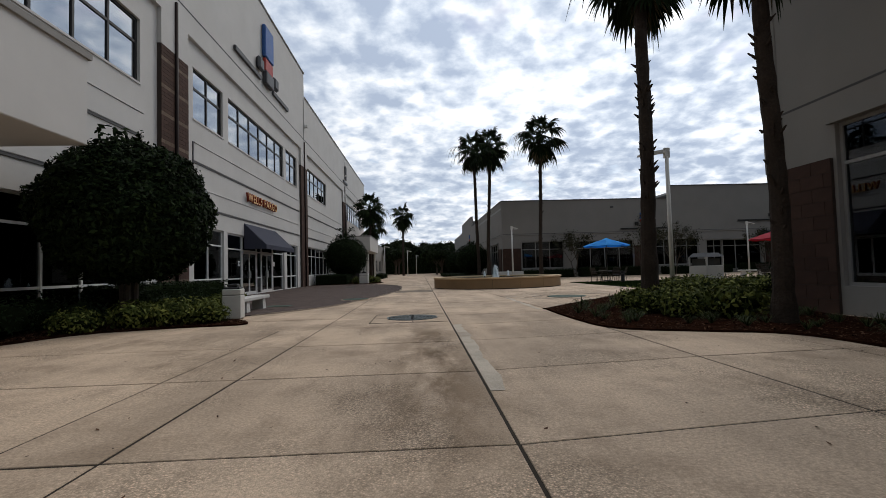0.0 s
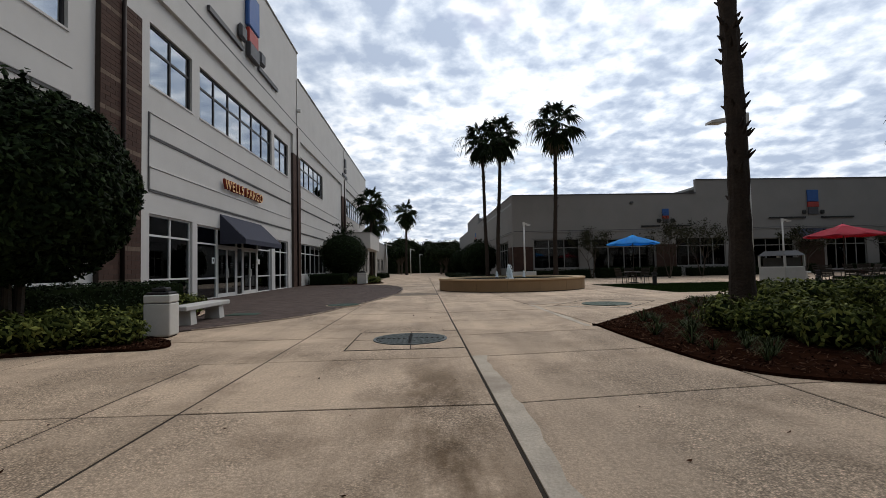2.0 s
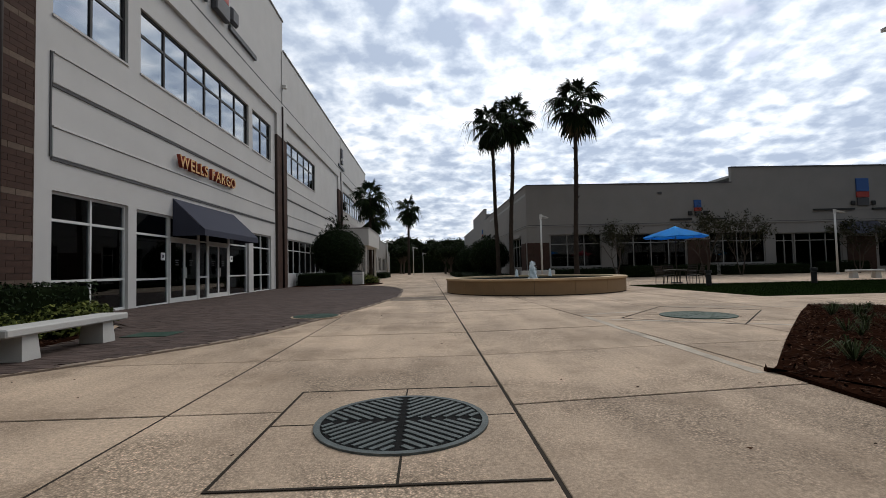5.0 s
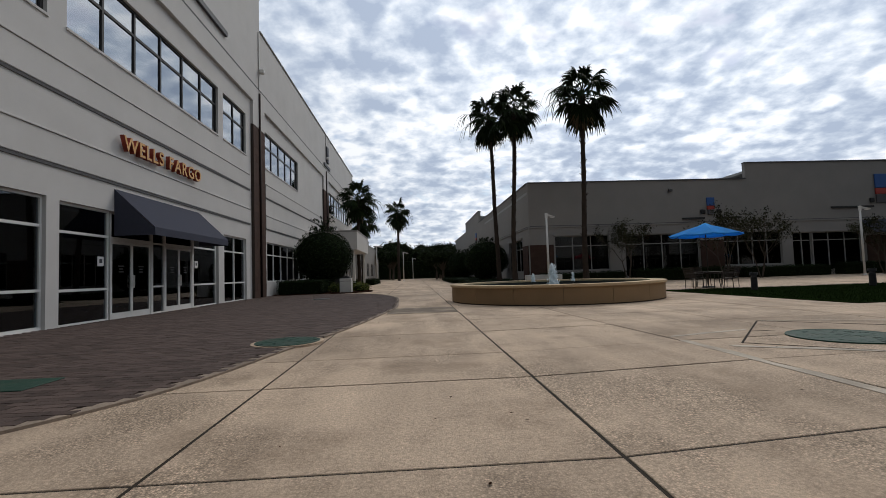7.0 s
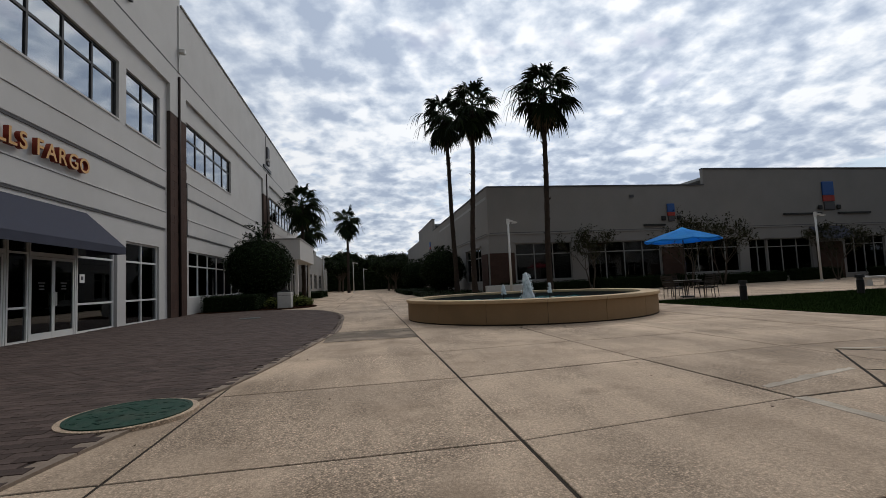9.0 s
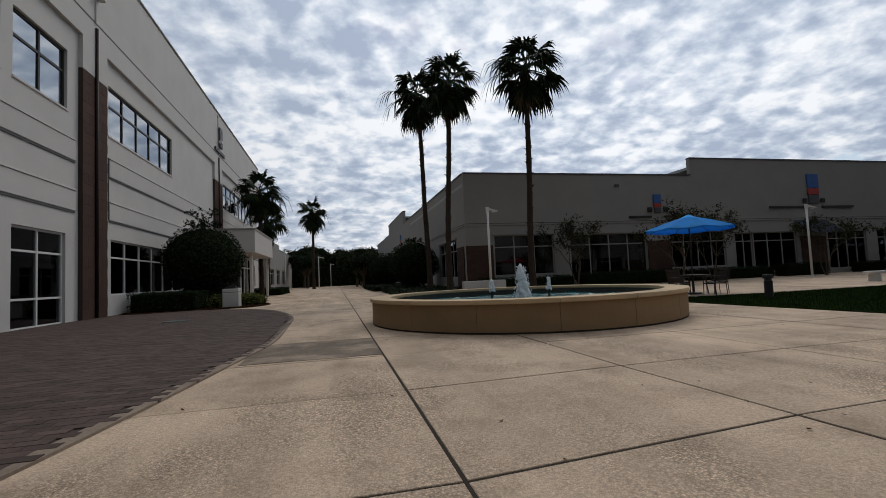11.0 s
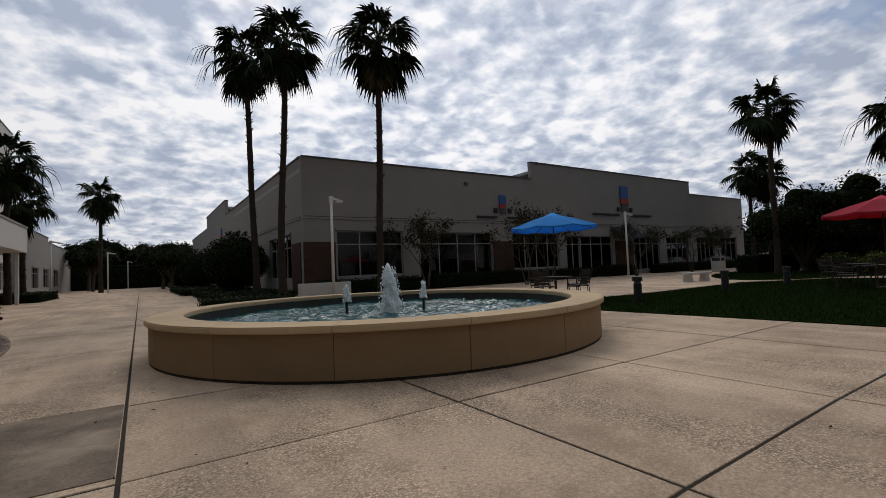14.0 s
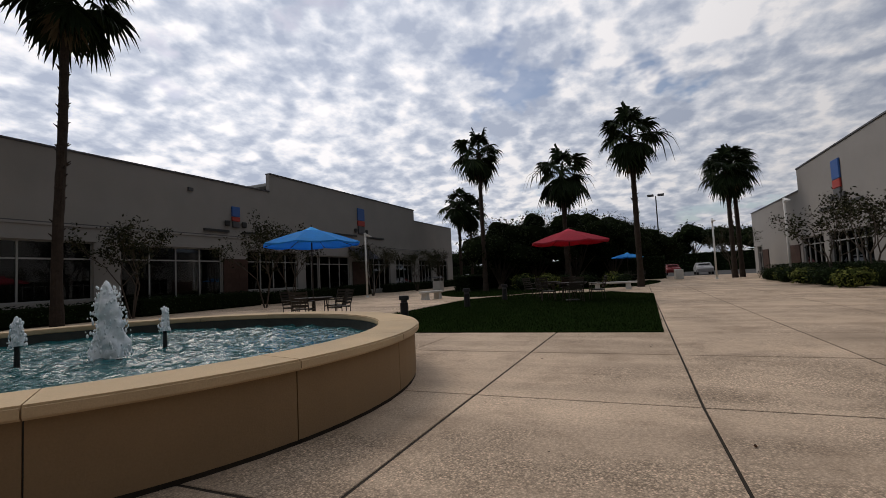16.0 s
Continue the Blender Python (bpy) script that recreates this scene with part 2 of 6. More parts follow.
POOL_TILE = material("pool_lining", (0.10, 0.36, 0.38), 0.4, 0.2, 3)
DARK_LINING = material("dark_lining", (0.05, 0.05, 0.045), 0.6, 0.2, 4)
MULCH = material("red_bark_mulch", (0.020, 0.0085, 0.005), 0.95, 0.45, 4, 0.9, 28, bump_distance=0.03, spec=0.0)
CHIP = leaf_material("mulch_chips", (0.030, 0.0125, 0.007), (0.115, 0.060, 0.036), 0.9)
LAWN = material("lawn_soil", (0.008, 0.016, 0.004), 0.95, 0.3, 2, 0.6, 60, spec=0.0)
BLADE = leaf_material("grass_blades", (0.012, 0.022, 0.004), (0.022, 0.038, 0.008), 0.8)
LEAF_DARK = leaf_material("holly_leaves", (0.010, 0.018, 0.007), (0.026, 0.042, 0.015), 0.55)
LEAF_MID = leaf_material("shrub_leaves", (0.055, 0.070, 0.018), (0.22, 0.235, 0.06), 0.7)
LEAF_TUFT = leaf_material("border_grass_leaves", (0.028, 0.040, 0.014), (0.085, 0.105, 0.045), 0.6)
LEAF_TREE = leaf_material("tree_leaves", (0.012, 0.019, 0.007), (0.03, 0.042, 0.015), 0.6)
LEAF_DRY = leaf_material("sparse_leaves", (0.025, 0.028, 0.014), (0.06, 0.06, 0.03), 0.6)
FROND = leaf_material("palm_fronds", (0.015, 0.025, 0.010), (0.035, 0.052, 0.019), 0.5)
FROND_DRY = leaf_material("dry_fronds", (0.13, 0.10, 0.06), (0.22, 0.17, 0.10), 0.8)
BARK_PALM = material("palm_bark", (0.040, 0.030, 0.023), 0.95, 0.3, 4, 0.9, 22, bump_distance=0.03)
BARK = material("grey_bark", (0.075, 0.06, 0.048), 0.9, 0.25, 6, 0.6, 40)
# near-black filler: the shade between leaves is put into its colour
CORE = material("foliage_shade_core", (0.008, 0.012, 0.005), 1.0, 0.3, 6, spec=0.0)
ALU_WHITE = material("white_window_frame", (0.60, 0.60, 0.58), 0.45, 0.03, 4, 0.05)
ALU_GREY = material("grey_window_frame", (0.27, 0.27, 0.26), 0.45, 0.05, 4, 0.05)
ALU_DARK = material("dark_bronze_frame", (0.035, 0.034, 0.034), 0.4, 0.1, 4, 0.05)
STEEL_WHITE = material("white_pole_paint", (0.62, 0.61, 0.58), 0.45, 0.05, 3, 0.05)
STEEL_BLACK = material("black_powder_coat", (0.03, 0.03, 0.03), 0.45, 0.1, 6, 0.1)
STEEL_BROWN = material("bronze_furniture_paint", (0.045, 0.037, 0.03), 0.5, 0.12, 8, 0.1)
CANVAS_NAVY = material("slate_blue_canvas", (0.048, 0.051, 0.070), 0.9, 0.1, 2, 0.35, 140)
CANVAS_BLUE = material("bright_blue_canvas", (0.04, 0.36, 0.82), 0.85, 0.08, 2, 0.3, 140)
CANVAS_RED = material("red_canvas", (0.52, 0.055, 0.085), 0.85, 0.08, 2, 0.3, 140)
SIGN_FACE = material("sign_face_amber", (0.58, 0.33, 0.13), 0.45, 0.05, 4, 0.05)
SIGN_SIDE = material("sign_return_red", (0.20, 0.035, 0.02), 0.5, 0.08, 4, 0.05)
LOGO_BLUE = material("logo_blue", (0.045, 0.11, 0.30), 0.5, 0.08, 2, 0.05)
LOGO_RED = material("logo_red", (0.34, 0.055, 0.045), 0.5, 0.08, 2, 0.05)
LOGO_GREY = material("logo_grey", (0.08, 0.08, 0.085), 0.5, 0.08, 2, 0.05)
ROOFING = material("roof_membrane", (0.35, 0.35, 0.34), 0.9, 0.1, 1)
# near-black: the deep shade of the rooms is put into this colour
INTERIOR = material("interior_shade_paint", (0.05, 0.047, 0.045), 0.9, 0.1, 1)
IRON_GREEN = material("green_cast_iron", (0.02, 0.055, 0.038), 0.6, 0.25, 6, 0.3, 60, stain=(0.09, 0.08, 0.06), stain_amount=0.4)
PIT = material("pit_shade", (0.006, 0.006, 0.006), 0.95, 0.1)
IRON = material("cast_iron", (0.10, 0.115, 0.11), 0.55, 0.25, 6, 0.3, 60)
ASPHALT = material("asphalt", (0.055, 0.054, 0.052), 0.9, 0.15, 0.8, 0.4, 60)
EARTH = material("far_ground", (0.07, 0.08, 0.04), 0.95, 0.3, 0.1)
WHITE_PAPER = material("white_notice", (0.75, 0.75, 0.73), 0.7, 0.03, 3, 0.0)
GLASS = glass_material("tinted_glass", (0.30, 0.31, 0.31))
GLASS_MIRROR = glass_material("reflective_coated_glass", (0.12, 0.125, 0.13), 0.01, 5.5)
RUBBER = material("tyre_rubber", (0.025, 0.025, 0.025), 0.8, 0.1)


# ---- mesh helpers ----
def part(name, bm, mat, parent=None, label="", smooth=False):
    """Links a bmesh as one mesh object, under a thing or part if given."""
    me = bpy.data.meshes.new(name)
    if smooth:
        for f in bm.faces:
            f.smooth = True
    bm.to_mesh(me)
    bm.free()
    me.materials.append(mat)
    ob = new(name, me)
    if parent:
        ob.parent = parent
    return tagged(ob, label)


def share(name, me, parent, m):
    """An object of its own on shared mesh data."""
    ob = new(name, me)
    ob.parent = parent
    ob.matrix_basis = m
    return ob


def mesh_of(name, bm, mat, smooth=False):
    me = bpy.data.meshes.new(name)
    if smooth:
        for f in bm.faces:
            f.smooth = True
    bm.to_mesh(me)
    bm.free()
    me.materials.append(mat)
    return me


def thing(name, m, label, category, group="", kind=""):
    ob = new(name)
    ob.empty_display_size = 0.2
    ob.matrix_basis = m
    return tagged(ob, label, category, group, kind)


def box(bm, x0, y0, z0, x1, y1, z1, bevel=0.0):
    b = bmesh.new() if bevel else bm
    vs = [b.verts.new(p) for p in ((x0, y0, z0), (x1, y0, z0), (x1, y1, z0), (x0, y1, z0), (x0, y0, z1), (x1, y0, z1), (x1, y1, z1), (x0, y1, z1))]
    for q in ((3, 2, 1, 0), (4, 5, 6, 7), (0, 1, 5, 4), (1, 2, 6, 5), (2, 3, 7, 6), (3, 0, 4, 7)):
        b.faces.new([vs[i] for i in q])
    if bevel:
        bmesh.ops.bevel(b, geom=list(b.edges), offset=bevel, segments=1, affect="EDGES", clamp_overlap=True)
        merge(bm, b)
    return bm


def merge(bm, other):
    me = bpy.data.meshes.new("tmp")
    other.to_mesh(me)
    other.free()
    bm.from_mesh(me)
    bpy.data.meshes.remove(me)
    return bm


def boxed(*size, bevel=0.0):
    return box(bmesh.new(), *size, bevel=bevel)


def tube(bm, pts, radii, sides=8, caps=True, jitter=0.0, rnd=None):
    """A tapered round limb along the points."""
    rings = []
    for i, p in enumerate(pts):
        p = Vector(p)
        a, b = Vector(pts[max(0, i - 1)]), Vector(pts[min(len(pts) - 1, i + 1)])
        d = (b - a).normalized()
        s = d.orthogonal().normalized() if abs(d.z) < 0.7 else Vector((1, 0, 0)).cross(d).normalized()
        t = d.cross(s)
        ring = []
        for k in range(sides):
            an = 2 * math.pi * k / sides
            r = radii[i] * (1 + (rnd.uniform(-jitter, jitter) if jitter else 0))
            ring.append(bm.verts.new(p + (s * math.cos(an) + t * math.sin(an)) * r))
        rings.append(ring)
    for r0, r1 in zip(rings, rings[1:]):
        for k in range(sides):
            bm.faces.new((r0[k], r0[(k + 1) % sides], r1[(k + 1) % sides], r1[k]))
    if caps:
        bm.faces.new(rings[0][::-1])
        bm.faces.new(rings[-1])
    return bm


def disc(bm, x, y, z0, z1, r0, r1=None, sides=32):
    return tube(bm, [(x, y, z0), (x, y, z1)], [r0, r0 if r1 is None else r1], sides)


def ring_sector(bm, r0, r1, z0, z1, a0, a1, steps):
    """A curved block between two radii."""
    cols = []
    for i in range(steps + 1):
        a = a0 + (a1 - a0) * i / steps
        c, s = math.cos(a), math.sin(a)
        cols.append([bm.verts.new((r * c, r * s, z)) for r, z in ((r0, z0), (r1, z0), (r1, z1), (r0, z1))])
    for p, q in zip(cols, cols[1:]):
        for k in range(4):
            bm.faces.new((p[k], p[(k + 1) % 4], q[(k + 1) % 4], q[k]))
    bm.faces.new(cols[0][::-1])
    bm.faces.new(cols[-1])
    return bm


def quads_mesh(name, verts, faces, mat):
    me = bpy.data.meshes.new(name)
    me.from_pydata(verts, [], faces)
    me.materials.append(mat)
    return me


def leaf_quads(centres, size, rnd, normals=None, aspect=0.5, up=0.3):
    """Small folded leaves at the centres, turned about their outward directions."""
    verts, faces = [], []
    for i, c in enumerate(centres):
        n = Vector(normals[i]) if normals else Vector((rnd.gauss(0, 1), rnd.gauss(0, 1), rnd.gauss(0, 1)))
        n = (n.normalized() + Vector((rnd.gauss(0, 0.6), rnd.gauss(0, 0.6), rnd.gauss(0, 0.6) + up))).normalized()
        t = n.orthogonal().normalized()
        t = (Matrix.Rotation(rnd.uniform(0, 6.28), 3, n) @ t).normalized()
        b = n.cross(t)
        L = size * rnd.uniform(0.6, 1.3)
        W = L * aspect
        c = Vector(c)
        k = len(verts)
        verts += [c - t * L * 0.5, c + b * W * 0.5 - n * W * 0.15, c + t * L * 0.5, c - b * W * 0.5 - n * W * 0.15]
        faces.append((k, k + 1, k + 2, k + 3))
    return [tuple(v) for v in verts], faces


def place_mesh(name, me, parent=None, label=""):
    ob = new(name, me)
    if parent:
        ob.parent = parent
    return tagged(ob, label)


def poly_sheet(pts, z0, z1, mat, name):
    """A flat slab with the outline pts."""
    bm = bmesh.new()
    lo, hi = [bm.verts.new((x, y, z0)) for x, y in pts], [bm.verts.new((x, y, z1)) for x, y in pts]
    bm.faces.new(hi)
    n = len(pts)
    for i in range(n):
        bm.faces.new((lo[i], lo[(i + 1) % n], hi[(i + 1) % n], hi[i]))
    bmesh.ops.recalc_face_normals(bm, faces=list(bm.faces))
    return bm


def smooth_outline(pts, per=6):
    """A closed rounded outline through the points."""
    out, n = [], len(pts)
    for i in range(n):
        p0, p1, p2, p3 = (Vector(pts[(i + k) % n]) for k in (-1, 0, 1, 2))
        for s in range(per):
            t = s / per
            v = 0.5 * ((2 * p1) + (p2 - p0) * t + (2 * p0 - 5 * p1 + 4 * p2 - p3) * t * t + (3 * p1 - p0 - 3 * p2 + p3) * t ** 3)
            out.append((v.x, v.y))
    return out


def inside(x, y, poly):
    hit, n = False, len(poly)
    for i in range(n):
        (xa, ya), (xb, yb) = poly[i], poly[(i + 1) % n]
        if (ya > y) != (yb > y) and x < (xb - xa) * (y - ya) / (yb - ya) + xa:
            hit = not hit
    return hit


# ---- building helpers: local x along the wall, y into the building, z up ----
def wall_with_openings(bm, u0, u1, z0, z1, y0, y1, holes):
    """A thick wall with the openings (u0, u1, z0, z1) cut through it."""
    us = sorted({u0, u1, *[min(max(h[k], u0), u1) for h in holes for k in (0, 1)]})
    for a, b in zip(us, us[1:]):
        if b - a < 1e-6:
            continue
        mid = (a + b) / 2
        cuts = sorted((max(h[2], z0), min(h[3], z1)) for h in holes if h[0] < mid < h[1] and h[3] > z0 and h[2] < z1)
        z = z0
        for c0, c1 in cuts:
            if c0 > z + 1e-6:
                box(bm, a, y0, z, b, y1, c0)
            z = max(z, c1)
        if z < z1 - 1e-6:
            box(bm, a, y0, z, b, y1, z1)
    bmesh.ops.remove_doubles(bm, verts=list(bm.verts), dist=1e-4)
    return bm


def window(parent, u0, u1, z0, z1, cols, rails, frame_mat, depth=0.12, bar=0.06, name="window", widths=None, glass=None):
    """A framed window with its own panes; rails are heights of horizontal bars."""
    bm = bmesh.new()
    d0, d1 = depth, depth + 0.09
    xs = [u0]
    widths = widths or [1] * cols
    for w in widths:
        xs.append(xs[-1] + (u1 - u0) * w / sum(widths))
    zs = [z0, *rails, z1]
    box(bm, u0, d0, z0, u1, d1, z0 + bar)
    box(bm, u0, d0, z1 - bar, u1, d1, z1)
    for x in (u0, u1 - bar):
        box(bm, x, d0, z0 + bar, x + bar, d1, z1 - bar)
    bmesh.ops.remove_doubles(bm, verts=list(bm.verts), dist=1e-4)
    win = part(name, bm, frame_mat, parent)
    for x in xs[1:-1]:
        part("mullion", boxed(x - bar / 2, d0 - 0.003, z0 + bar, x + bar / 2, d1, z1 - bar), frame_mat, win)
    for z in rails:
        part("rail", boxed(u0 + bar, d0 + 0.004, z - bar / 2, u1 - bar, d1 - 0.004, z + bar / 2), frame_mat, win)
    for i in range(cols):
        for j in range(len(zs) - 1):
            p = part("pane", boxed(xs[i] + 0.02, d0 + 0.04, zs[j] + 0.02, xs[i + 1] - 0.02, d0 + 0.05, zs[j + 1] - 0.02), glass or GLASS, win)
            p.visible_shadow = False
    return win


def brick_face(parent, u0, u1, z0, z1, y_face, depth=0.06, course=0.203, length=0.405, band_every=5, name="brick"):
    """Running courses of long bricks, every fifth course buff, on a mortar backing."""
    part("mortar_backing", boxed(u0, y_face + 0.012, z0, u1, y_face + depth, z1), MORTAR, parent)
    me, band = {}, {}
    rows = int(round((z1 - z0) / course))
    for r in range(rows):
        za = z0 + r * course
        u = u0 - (length / 2 if r % 2 else 0)
        buff = band_every and r % band_every == band_every - 1
        while u < u1 - 0.02:
            a, b = max(u, u0), min(u + length, u1)
            if b - a > 0.04:
                key = (round(b - a, 3), buff)
                if key not in me:
                    me[key] = mesh_of("brick", boxed(0.005, 0, 0.005, b - a - 0.005, depth - 0.002, course - 0.006), BRICK_BAND if buff else BRICK)
                share(name, me[key], parent, pose(a, y_face, za))
            u += length


def slab_box(name, parent, mat, *size, label="", bevel=0.0):
    return part(name, boxed(*size, bevel=bevel), mat, parent, label)


# ---- ground ----
ground = tagged(part("ground", poly_sheet([(-900, -900), (900, -900), (900, 900), (-900, 900)], -0.5, -0.06, EARTH, "ground"), EARTH), "flat dark green ground out to the horizon", "ground", kind="structure")
plaza = tagged(part("pavement", boxed(-60, -40, -0.05, 75, 140, -0.006), JOINT), "tan concrete plaza paving with dark dirty joints", "pavement", kind="structure")

LEFT_X, NORTH_Y, SOUTH_Y = -9.18, 46.7, 11.7
FX, FY, FR = 5.10, 29.22, 3.86     # fountain

BED_LEFT = smooth_outline([(-3.80, 11.75), (-4.05, 12.55), (-5.25, 13.7), (-5.6, 15.5), (-5.9, 17.4), (-6.9, 19.2), (-9.15, 19.9), (-9.17, 9.0), (-8.2, 8.6), (-7.35, 9.5), (-6.7, 10.9), (-5.2, 11.5)], 5)
BED_RIGHT = smooth_outline([(3.9, 13.35), (3.77, 13.15), (3.72, 10.6), (3.95, 9.05), (5.1, 8.35), (6.2, 7.75), (6.42, 6.2), (6.5, 2.0), (9.1, 0.0), (9.12, 11.6), (14.5, 12.1), (15.5, 14.0), (13.2, 17.0), (9.9, 19.3), (9.0, 19.0), (6.0, 15.75)], 5)
PAVERS = smooth_outline([(-5.3, 13.6), (-4.4, 14.05), (-3.5, 15.2), (-2.6, 16.75), (-2.1, 19.0), (-1.55, 21.5), (-1.1, 24.5), (-0.78, 27.0), (-0.82, 30.0), (-1.0, 33.5), (-1.9, 37.3), (-3.4, 40.0), (-5.5, 41.2), (-9.15, 41.0), (-9.15, 30.0), (-9.15, 20.0), (-6.7, 19.4), (-5.8, 17.5)], 5)
LAWN_EDGE = [(10.75, 22.75), (24.2, 22.6), (27.6, 24.6), (27.4, 29.0), (23.5, 31.2), (16.5, 31.0), (10.5, 31.6)]
LAWN_FAR = smooth_outline([(26.0, 32.0), (31.0, 27.5), (36.0, 22.8), (47.0, 22.2), (49.0, 30.0), (44.0, 38.0), (34.0, 37.5)], 5)


def paving_slabs():
    """The cast slabs of the plaza, each with its own edges; those by the walk are parts, the rest one sheet."""
    xs = [-21.0, -17.0, -13.0, -9.1, -6.7, -5.0, -2.52, -1.68, 1.03, 3.5, 5.9, 8.42, 10.78, 13.4, 16.2, 19.0, 22.0, 25.0, 28.5, 32, 36, 40, 45, 50, 55, 60, 66]
    ys = [-14, -11, -8, -5.4, -3.2, -0.9, 1.4, 3.85, 6.08, 8.3, 10.45, 12.45, 14.55, 16.62, 18.08, 20.33, 22.45, 24.62, 26.65, 29.0, 31.3, 33.6, 36, 38.4, 41, 44, 47.5, 51, 55, 60, 65, 70, 76, 82, 90, 100, 115, 135]
    rest = bmesh.new()
    rnd = random.Random(4)
    for i in range(len(xs) - 1):
        for j in range(len(ys) - 1):
            a, b, c, d = xs[i], xs[i + 1], ys[j], ys[j + 1]
            if c > 10:      # the narrow strip ends at the bed
                if a == -2.52:
                    continue
                if b == -2.52:
                    b = -1.68
            g, gx = rnd.uniform(0.011, 0.015), 0.014
            top = rnd.uniform(-0.002, 0.002)
            bm = bmesh.new()
            box(bm, a + gx, c + g, -0.05, b - gx, d - g, top)
            for v in bm.verts:      # the cross joints swing round slightly east of the walk
                px, py = v.co.x, v.co.y
                swing = 0.135 * max(0.0, min(1.0, (25.0 - py) / 6.0)) if py > 0 else 0.0
                v.co.y = py + swing * max(0.0, min(3.5, px - 1.0))
                if 3.3 < px < 3.7:
                    v.co.x = px + 0.36 * max(0.0, min(1.0, (22.0 - py) / 9.0))
            up = [e for e in bm.edges if e.verts[0].co.z > -0.01 and e.verts[1].co.z > -0.01]
            bmesh.ops.bevel(bm, geom=up, offset=0.004, segments=1, affect="EDGES")
            if -5.2 < a and b < 13.5 and -1 < c and d < 34:
                part("slab", bm, CONCRETE, plaza)
            else:
                merge(rest, bm)
    tagged(part("slab_field", rest, CONCRETE, plaza), kind="stuff")


# ---- left office building ----
def office_building():
    b = thing("office_building", pose(LEFT_X, 0, 0, 0, 0, 90), "three-storey white stucco office building with brown brick pilasters and tinted windows", "building")
    bays = [(-26.0, 18.05), (20.05, 38.15), (40.15, 58.4), (61.0, 80.4)]
    ups = [(-7, 9.6, 10, None), (11.1, 17.0, 4, None), (20.75, 23.75, 2, None), (24.4, 33.85, 6, None), (34.4, 37.4, 2, None), (40.6, 48.7, 5, None), (61.8, 76.5, 8, None)]
    lows = [(-7, 3.0, 6, 0.9, 3.33), (11.6, 17.3, 4, 0.35, 3.33), (20.78, 23.8, 2, 0.03, 3.33), (40.8, 50.6, 6, 0.9, 3.35), (61.6, 78, 8, 0.9, 3.35)]
    holes = [(u0, u1, 7.93, 10.2) for u0, u1, _, _ in ups] + [(u0, u1, z0, z1) for u0, u1, _, z0, z1 in lows]
    holes += [(24.22, 33.8, 0.0, 3.28), (34.42, 37.32, 0.0, 3.28)]
    part("wall", wall_with_openings(bmesh.new(), -26, 80.4, 0, 11.25, 0, 0.35, holes), STUCCO, b)
    # the frieze stands proud of the bays
    part("frieze", boxed(-26, -0.16, 11.25, 39.35, 0.35, 17.85), STUCCO, b)
    part("frieze", boxed(39.352, -0.16, 11.25, 80.4, 0.35, 15.85), STUCCO, b)
    part("parapet_cap", boxed(-26.1, -0.22, 17.852, 39.42, 0.42, 17.95), STUCCO_GREY, b)
    part("parapet_cap", boxed(39.425, -0.22, 15.852, 80.5, 0.42, 15.95), STUCCO_GREY, b)
    for z, a, c in ((12.2, -26, 80.4),):
        part("shadow_joint", boxed(a, -0.165, z, c, -0.155, z + 0.075), GROOVE_SHADOW, b)
    # raised string bands, each with a dark strip below that paints its shadow
    for u0, u1 in ((-26, 17.1), (20.72, 37.9), (40.6, 58.0), (61.4, 80.2)):
        for z0, z1 in ((6.1, 6.87), (4.18, 4.94)):
            part("band", boxed(u0, -0.055, z0, u1, 0.002, z1, bevel=0.015), STUCCO, b)
            part("band_cap", boxed(u0, -0.085, z1 + 0.002, u1, 0.001, z1 + 0.055, bevel=0.01), STUCCO, b)
            part("band_drip", boxed(u0, -0.035, z0 - 0.085, u1, 0.001, z0 - 0.002), GROOVE_SHADOW, b)
        part("panel_edge", boxed(u0 - 0.05, -0.03, 4.18, u0 - 0.002, 0.001, 6.92), GROOVE_SHADOW, b)
    # pilasters
    for u0, u1 in ((18.05, 20.05), (38.15, 40.15), (58.4, 61.0)):
        part("pilaster", boxed(u0, -0.16, 9.9, u1, 0.0, 11.248), STUCCO, b)
        part("pilaster_core", boxed(u0, -0.10, 0, u1, 0.0, 9.898), MORTAR, b)
        pil = new("brick_pilaster")
        pil.parent = b
        mid = (u0 + u1) / 2
        brick_face(pil, u0, mid - 0.07, 0.0, 9.89, -0.162, 0.06, length=0.44 if u0 < 30 else 0.9, course=0.15 if u0 < 30 else 0.41, band_every=7 if u0 < 30 else 0)
        brick_face(pil, mid + 0.07, u1, 0.0, 9.89, -0.162, 0.06, length=0.44 if u0 < 30 else 0.9, course=0.15 if u0 < 30 else 0.41, band_every=7 if u0 < 30 else 0)
        # added tube, coloured near-black for the dark recess between the brick halves
        part("downpipe", tube(bmesh.new(), [(mid, -0.2, 0.05), (mid, -0.2, 12.0)], [0.065, 0.065], 10), RECESS_BROWN, b, smooth=True)
        part("leader_strip", boxed(mid - 0.09, -0.22, 12.2, mid + 0.09, -0.161, 17.7 if u0 < 20 else 15.7), STUCCO, b)
        part("floodlight", boxed(mid - 0.14, -0.5, 13.2, mid + 0.14, -0.225, 13.45, bevel=0.04), STEEL_WHITE, b)
    for u0, u1, n, _ in ups:
        window(b, u0, u1, 7.93, 10.2, n, [9.35], ALU_DARK, depth=0.1, bar=0.09, glass=GLASS_MIRROR)
        part("sill", boxed(u0 - 0.03, -0.04, 7.86, u1 + 0.03, 0.1, 7.928), STUCCO, b)
